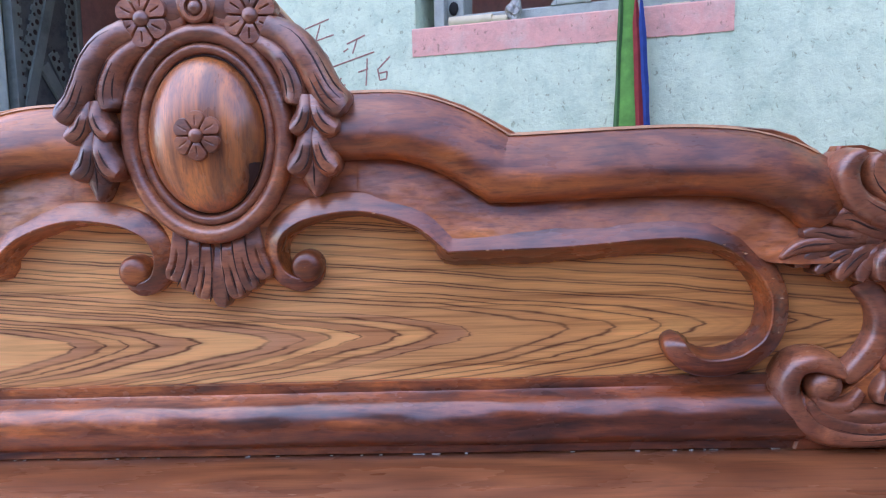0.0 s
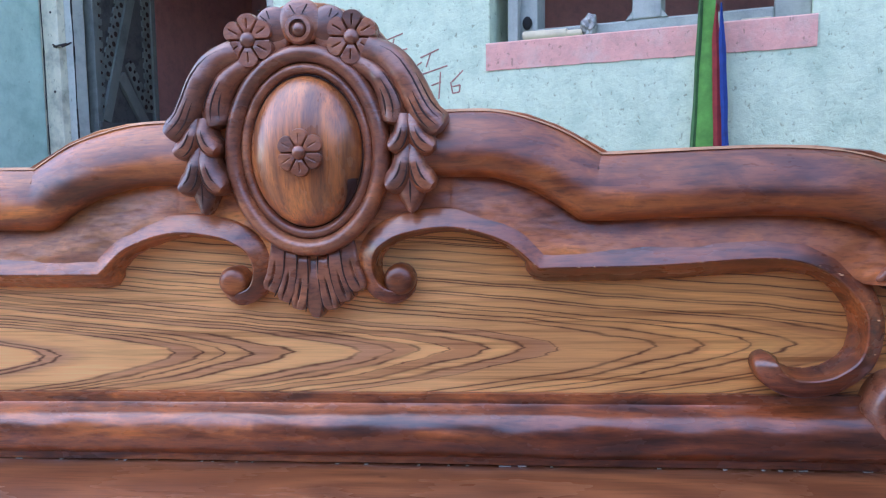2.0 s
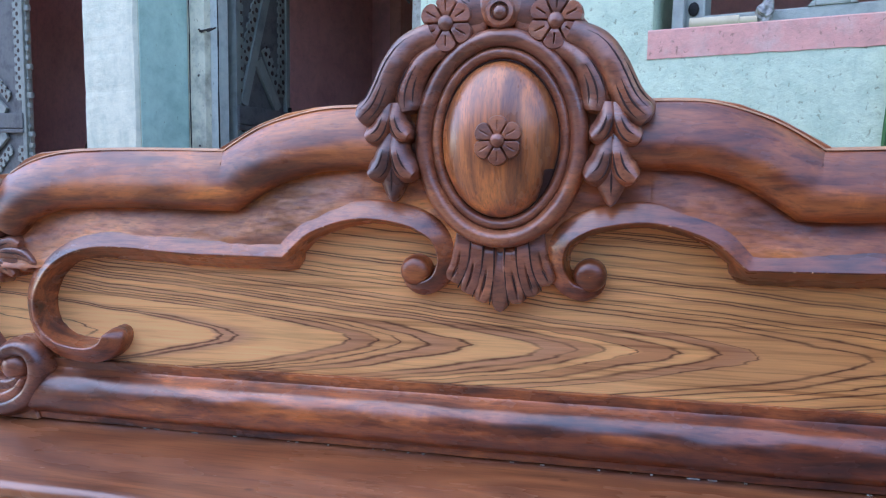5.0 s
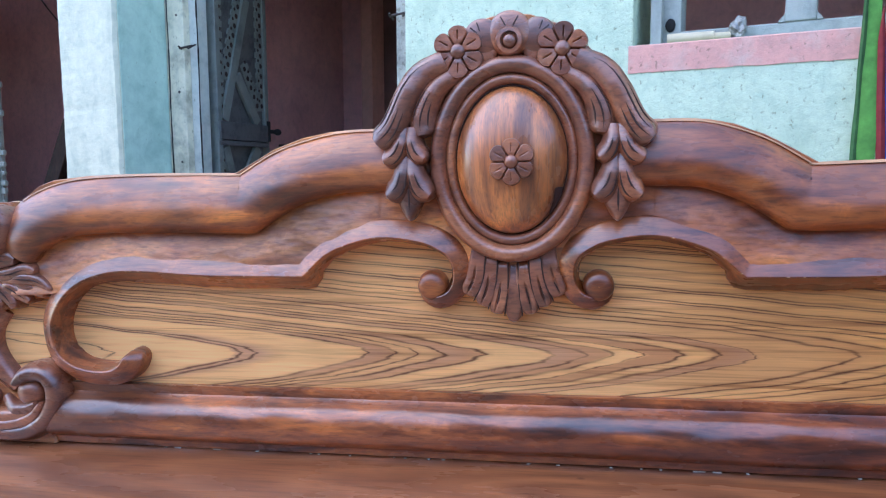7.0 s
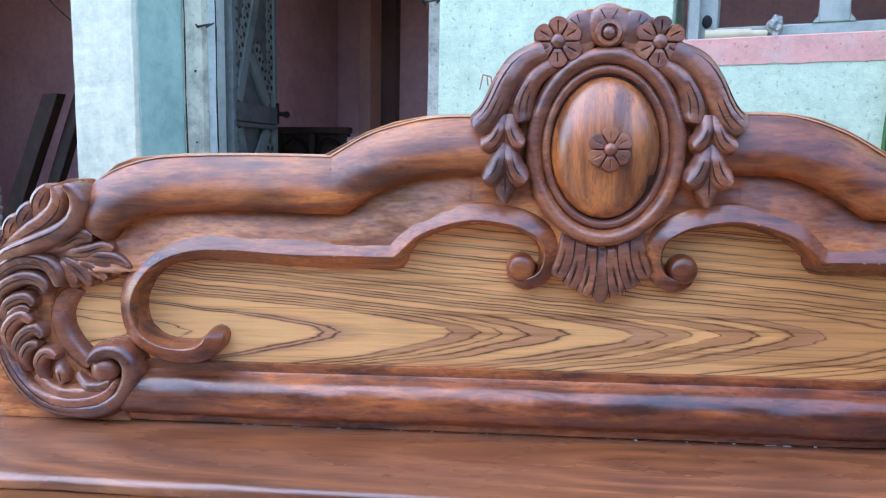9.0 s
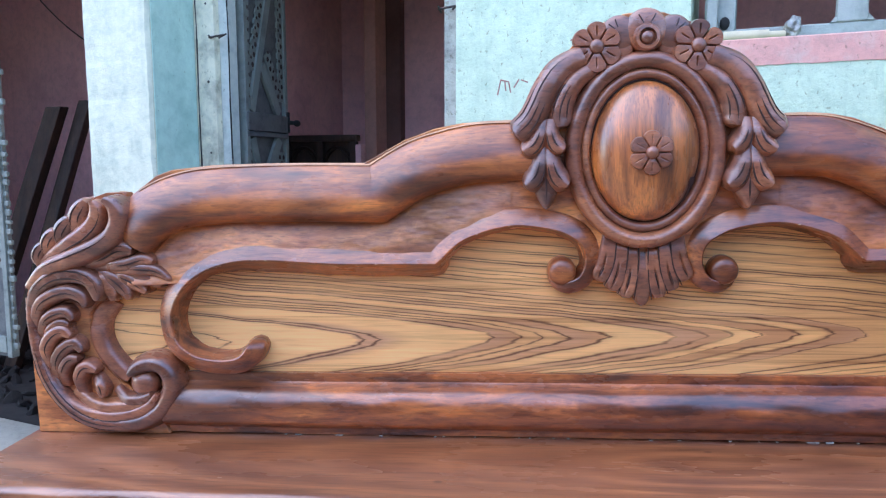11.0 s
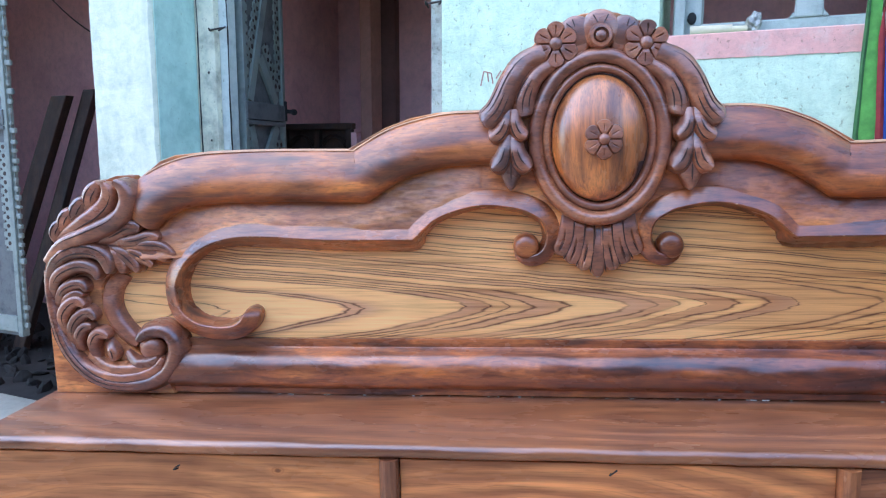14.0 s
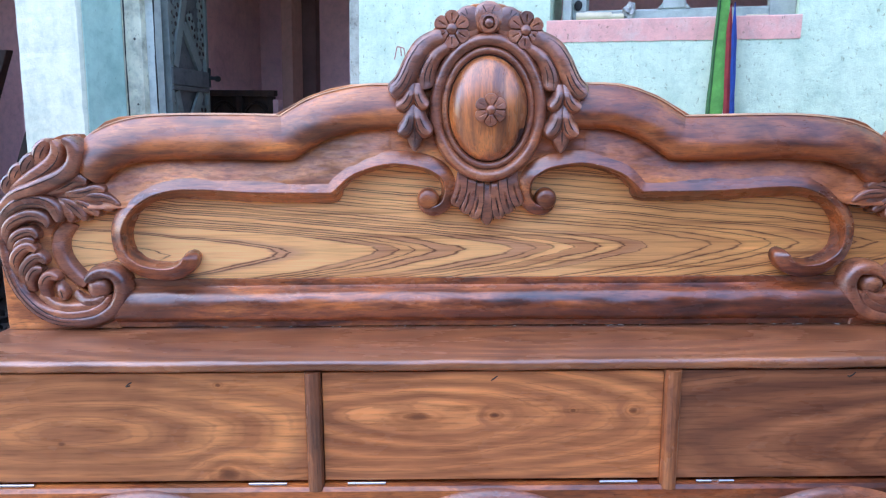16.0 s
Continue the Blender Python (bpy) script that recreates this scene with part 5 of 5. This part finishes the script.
leaf = fret_leaf("door_2", 0.345, 0.02, 2.1, GREYBLUE, "grey-blue fretwork half door standing open inwards")
leaf.matrix_world = HOUSE @ pose(-1.468, 0.118, 0, 0, 0, 102)
bm = bmesh.new()
rod(bm, (0.333, -0.018, 1.392), (0.345, -0.050, 1.390), 0.008, 10)
ball(bm, (0.350, -0.052, 1.389), (0.024, 0.012, 0.013), 12)
box(bm, 0.326, 0.344, -0.026, -0.018, 1.352, 1.432, bevel=0.003)
part("door_latch", bm, RUBBER, leaf, "black iron latch")
shut = fret_leaf("door_3", 0.62, 0.42, 2.3, SHUTTER, "pale grey fretwork shutter door with lace edge, open")
shut.matrix_world = HOUSE @ pose(-3.30, 0.04, 0, 0, 0.6, 3)
for k in range(44):
    z = 0.46 + k * 0.0405 + random.uniform(-0.004, 0.004)
    w = 0.014 + 0.018 * random.random()
    part("lace_tooth", one_box(0.615, 0.62 + w, -0.010, 0.006, z, z + 0.014 + 0.014 * random.random(), bevel=0.0055), SHUTTER, shut)
part("lace_edge", one_box(0.62, 0.628, -0.006, 0.008, 0.45, 2.28), SHUTTER, shut)

# rooms behind: floors, walls and ceilings; the unseen slab and end walls are added to darken them
tagged(built("wall_room_back", one_box(-1.93, 4.5, 1.52, 1.66, 0.0, 3.0), ROOM), "dull pink plaster wall of a dim room", "wall")
tagged(built("wall_partition", one_box(-2.03, -1.93, 0.22, 2.2, 0.0, 3.0), ROOM), "dull pink partition wall", "wall")
tagged(built("wall_porch_back", one_box(-6.2, -2.03, 1.9, 2.05, 0.0, 3.0), ROOM), "dull pink plaster wall of the porch", "wall")
tagged(built("wall_porch_side", one_box(-6.3, -6.2, -0.6, 2.05, 0.0, 3.0), ROOM), "unseen dull pink end wall added to keep the rooms dark", "wall")
# unseen wall, added so that less light enters the porch
tagged(built("wall_porch_blocker", one_box(-6.3, -4.3, 0.08, 0.22, 0.0, 2.45), MINT), "unseen mint wall added to keep light out of the porch", "wall")
tagged(built("wall_room_side", one_box(4.4, 4.5, 0.22, 1.52, 0.0, 3.0), ROOM), "unseen dull pink end wall added to keep the rooms dark", "wall")
tagged(built("ceiling", one_box(-6.3, 4.5, -0.12, 2.05, 3.1, 3.22), ROOM), "unseen flat roof slab added to keep the rooms dark", "ceiling")
tagged(built("wall_porch_head", one_box(-6.3, -1.864, -0.05, 0.15, 2.45, 3.1), MINT), "mint painted beam above the porch", "wall")
tagged(built("pilaster", one_box(-1.700, -1.632, 1.36, 1.52, 0.0, 3.0, bevel=0.004), PLASTER), "plastered pilaster in the dim room", "pilaster")
tagged(built("trim", one_box(-1.632, -1.548, 1.47, 1.52, 0.0, 3.0), BROWN), "dark brown strip beside the pilaster", "trim")

# carved wooden rack inside the room
rack = new("wooden_rack")
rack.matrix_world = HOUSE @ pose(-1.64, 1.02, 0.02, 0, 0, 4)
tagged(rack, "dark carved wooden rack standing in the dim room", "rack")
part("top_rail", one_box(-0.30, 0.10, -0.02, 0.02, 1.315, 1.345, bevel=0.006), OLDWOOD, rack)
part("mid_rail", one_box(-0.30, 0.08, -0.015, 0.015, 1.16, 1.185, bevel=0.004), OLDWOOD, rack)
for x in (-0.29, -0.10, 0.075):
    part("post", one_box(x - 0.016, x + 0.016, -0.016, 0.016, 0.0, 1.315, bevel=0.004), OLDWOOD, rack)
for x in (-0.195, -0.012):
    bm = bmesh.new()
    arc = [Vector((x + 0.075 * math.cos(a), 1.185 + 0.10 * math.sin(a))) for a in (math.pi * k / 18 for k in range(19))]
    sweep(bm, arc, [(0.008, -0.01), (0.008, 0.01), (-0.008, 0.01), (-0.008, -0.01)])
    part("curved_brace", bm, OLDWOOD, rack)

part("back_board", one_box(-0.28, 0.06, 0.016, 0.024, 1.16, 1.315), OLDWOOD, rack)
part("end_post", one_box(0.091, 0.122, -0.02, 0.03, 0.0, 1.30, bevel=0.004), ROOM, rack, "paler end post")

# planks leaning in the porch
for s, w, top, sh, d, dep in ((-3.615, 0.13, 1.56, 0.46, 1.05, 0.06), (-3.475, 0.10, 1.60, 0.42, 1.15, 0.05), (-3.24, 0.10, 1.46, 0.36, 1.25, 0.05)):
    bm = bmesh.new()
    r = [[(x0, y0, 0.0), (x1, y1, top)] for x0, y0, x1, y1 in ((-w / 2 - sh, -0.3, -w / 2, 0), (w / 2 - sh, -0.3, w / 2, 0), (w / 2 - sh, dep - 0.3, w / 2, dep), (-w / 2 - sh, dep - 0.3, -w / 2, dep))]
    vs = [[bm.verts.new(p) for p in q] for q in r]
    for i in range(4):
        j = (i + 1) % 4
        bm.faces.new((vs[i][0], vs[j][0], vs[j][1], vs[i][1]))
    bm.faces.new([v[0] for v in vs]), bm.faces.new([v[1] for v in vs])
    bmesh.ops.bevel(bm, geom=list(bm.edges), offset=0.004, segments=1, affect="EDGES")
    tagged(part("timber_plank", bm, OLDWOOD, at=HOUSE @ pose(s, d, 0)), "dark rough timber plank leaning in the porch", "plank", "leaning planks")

# cable across the porch
bm = bmesh.new()
pts = [(-3.52 + 0.075 * k, 0.75, 2.34 - 0.092 * k + 0.0035 * k * k) for k in range(10)]
for p, q in zip(pts, pts[1:]):
    rod(bm, p, q, 0.004, 6)
cable = built("cable", bm, RUBBER)
tagged(cable, "thin black cable hanging in the porch", "cable")

# ledge clutter
bm = bmesh.new()
rod(bm, (0.088, 0.028, 1.542), (0.190, 0.030, 1.5415), 0.0125, 14, 0.0115)
rod(bm, (0.190, 0.030, 1.5405), (0.226, 0.031, 1.540), 0.0085, 14)
stick = part("stick", bm, CREAM, None, "", True, HOUSE)
tagged(stick, "short pale round stick lying on the ledge", "stick")
bm = bmesh.new()
bmesh.ops.create_icosphere(bm, subdivisions=4, radius=1)
for v in bm.verts:
    n = v.co.normalized()
    k = 1 + 0.5 * noise.noise(n * 1.6) + 0.22 * abs(noise.noise(n * 4.0)) - 0.05
    v.co = Vector((n.x * 0.019 * k, n.y * 0.016 * k, n.z * 0.018 * k + 0.010 * max(0, n.z) ** 3))
low = min(v.co.z for v in bm.verts)
bmesh.ops.translate(bm, verts=bm.verts, vec=(0.243, 0.030, 1.5295 - low))
tagged(part("crumpled_foil", bm, FOIL, None, "", False, HOUSE), "crumpled silvery foil lump on the window ledge", "foil")

scrap = part("paper_scrap", one_box(0.560, 0.616, 0.012, 0.040, 1.5296, 1.5345, bevel=0.001), CREAM, None, "", False, HOUSE)
tagged(scrap, "small pale paper scrap on the window ledge", "paper")

# cloth straps hanging over the ledge
for k, (a0, a1, b0, b1, mat, lab) in enumerate(((0.484, 0.512, 0.482, 0.516, GREEN, "green cloth strap hanging over the ledge"), (0.482, 0.489, 0.470, 0.4835, DARKGREEN, "dark green folded cloth strap over the ledge"), (0.505, 0.521, 0.516, 0.534, RED, "dark red cloth strap hanging over the ledge"),
                                                (0.515, 0.527, 0.533, 0.547, BLUE, "blue cloth strap hanging over the ledge"))):
    bm = bmesh.new()
    rows = []
    for i in range(31):
        t = i / 30
        head = 1.558 if mat in (RED, BLUE) else 2.05
        z = head - t * (head - 0.90)
        q = min(1, max(0, (1.60 - z) / 0.33))
        x0, x1 = a0 + (b0 - a0) * q, a1 + (b1 - a1) * q
        if mat in (RED, BLUE):
            x0 += (x1 - x0) * 0.45 * max(0, 1 - (head - z) / 0.07)
            x1 -= (x1 - x0) * 0.5 * max(0, 1 - (head - z) / 0.09)
        x0 += 0.0022 * noise.noise((z * 11, k, 1.5))
        x1 += 0.0026 * noise.noise((z * 13, k, 8.5))
        y = -0.034 - 0.003 * k + 0.004 * math.sin(z * 9 + k)
        rows.append([(x0, y, z), ((x0 + x1) / 2, y - 0.005, z), (x1, y, z), (x1, y + 0.003, z), ((x0 + x1) / 2, y - 0.001, z), (x0, y + 0.003, z)])
    vs = skin(bm, rows, closed=True)
    bm.faces.new(vs[0]), bm.faces.new(vs[-1])
    strap = tagged(part("cloth_strap", bm, mat, None, "", True, HOUSE), lab, "strap", "hanging straps")
    if mat == GREEN:
        bm = bmesh.new()
        bmesh.ops.create_icosphere(bm, subdivisions=3, radius=1)
        for v in bm.verts:
            n = v.co.normalized()
            v.co = Vector((0.527, -0.036, 1.622)) + Vector((n.x * 0.015, n.y * 0.010, n.z * 0.026)) * (1 + 0.5 * noise.noise(n * 2.2))
        part("knot", bm, DARKGREEN, strap, "dark green tied knot", True)

# faded red marks on the plaster, as bars
marks = new("wall_marks")
marks.matrix_world = HOUSE
tagged(marks, "faded red hand-drawn marks on the plaster", "marks", kind="structure")
for x0, z0, x1, z1 in ((-0.286, 1.555, -0.218, 1.573), (-0.243, 1.562, -0.257, 1.523), (-0.274, 1.520, -0.206, 1.535), (-0.243, 1.497, -0.235, 1.469), (-0.234, 1.496, -0.221, 1.479), (-0.170, 1.510, -0.120, 1.527), (-0.142, 1.519, -0.155, 1.486), (-0.180, 1.492, -0.167, 1.499), (-0.213, 1.458, -0.097, 1.486), (-0.116, 1.472, -0.121, 1.408), (-0.141, 1.441, -0.114, 1.448), (-0.056, 1.472, -0.086, 1.446), (-0.089, 1.446, -0.084, 1.419), (-0.084, 1.419, -0.066, 1.421), (-0.066, 1.421, -0.064, 1.438), (-0.064, 1.438, -0.084, 1.435), (-0.189, 1.431, -0.199, 1.407), (-0.199, 1.407, -0.177, 1.414),
                       (-0.487, 1.421, -0.478, 1.462), (-0.478, 1.462, -0.455, 1.456), (-0.455, 1.456, -0.449, 1.426), (-0.466, 1.458, -0.463, 1.432), (-0.440, 1.440, -0.425, 1.462), (-0.420, 1.460, -0.400, 1.452)):
    bm = bmesh.new()
    rod(bm, (x0, 0.0008, z0), (x1, 0.0008, z1), 0.0024, 6)
    part("mark", bm, CHALK, marks)

# unseen low wall, added on one side to block light from the right
tagged(part("blocker_wall", one_box(1.20, 1.37, -3.4, -0.10, 0.0, 1.7), YARD), "unseen wall added to block low light", "wall", kind="structure")

# unseen wall behind the camera, added to cut low light from the front
tagged(part("blocker_wall_back", one_box(-7.0, 1.59, -3.80, -3.6, 0.0, 2.7), YARD), "unseen wall added to block low light", "wall", kind="structure")

# ground
# unseen yard in front, made pale and warm to bounce light upwards
tagged(built("ground", one_box(-60, 60, -80, 60, -0.3, -0.012), EARTH), "unseen yard ground, paled to bounce warm light", "ground")
tagged(built("pavement", one_box(-6.0, 4.5, -1.0, 0.30, -0.2, 0.0, bevel=0.01), CEMENT), "smooth grey cement apron before the house", "pavement")
# porch floor and rubble are near black, carrying the porch's shade in colour
tagged(built("floor", one_box(-6.2, -1.95, 0.312, 1.9, -0.2, -0.005), SOIL), "earthen porch floor, its shade put into the colour", "floor")
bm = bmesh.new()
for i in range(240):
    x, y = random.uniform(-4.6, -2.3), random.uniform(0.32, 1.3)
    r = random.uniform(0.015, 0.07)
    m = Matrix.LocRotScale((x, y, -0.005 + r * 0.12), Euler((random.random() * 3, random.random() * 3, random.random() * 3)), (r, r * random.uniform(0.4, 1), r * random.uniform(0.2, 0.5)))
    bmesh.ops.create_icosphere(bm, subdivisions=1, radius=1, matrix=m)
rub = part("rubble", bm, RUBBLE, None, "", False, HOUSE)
tagged(rub, "rubble and wood chips on the porch floor, blackened for its shade", "rubble", kind="stuff")
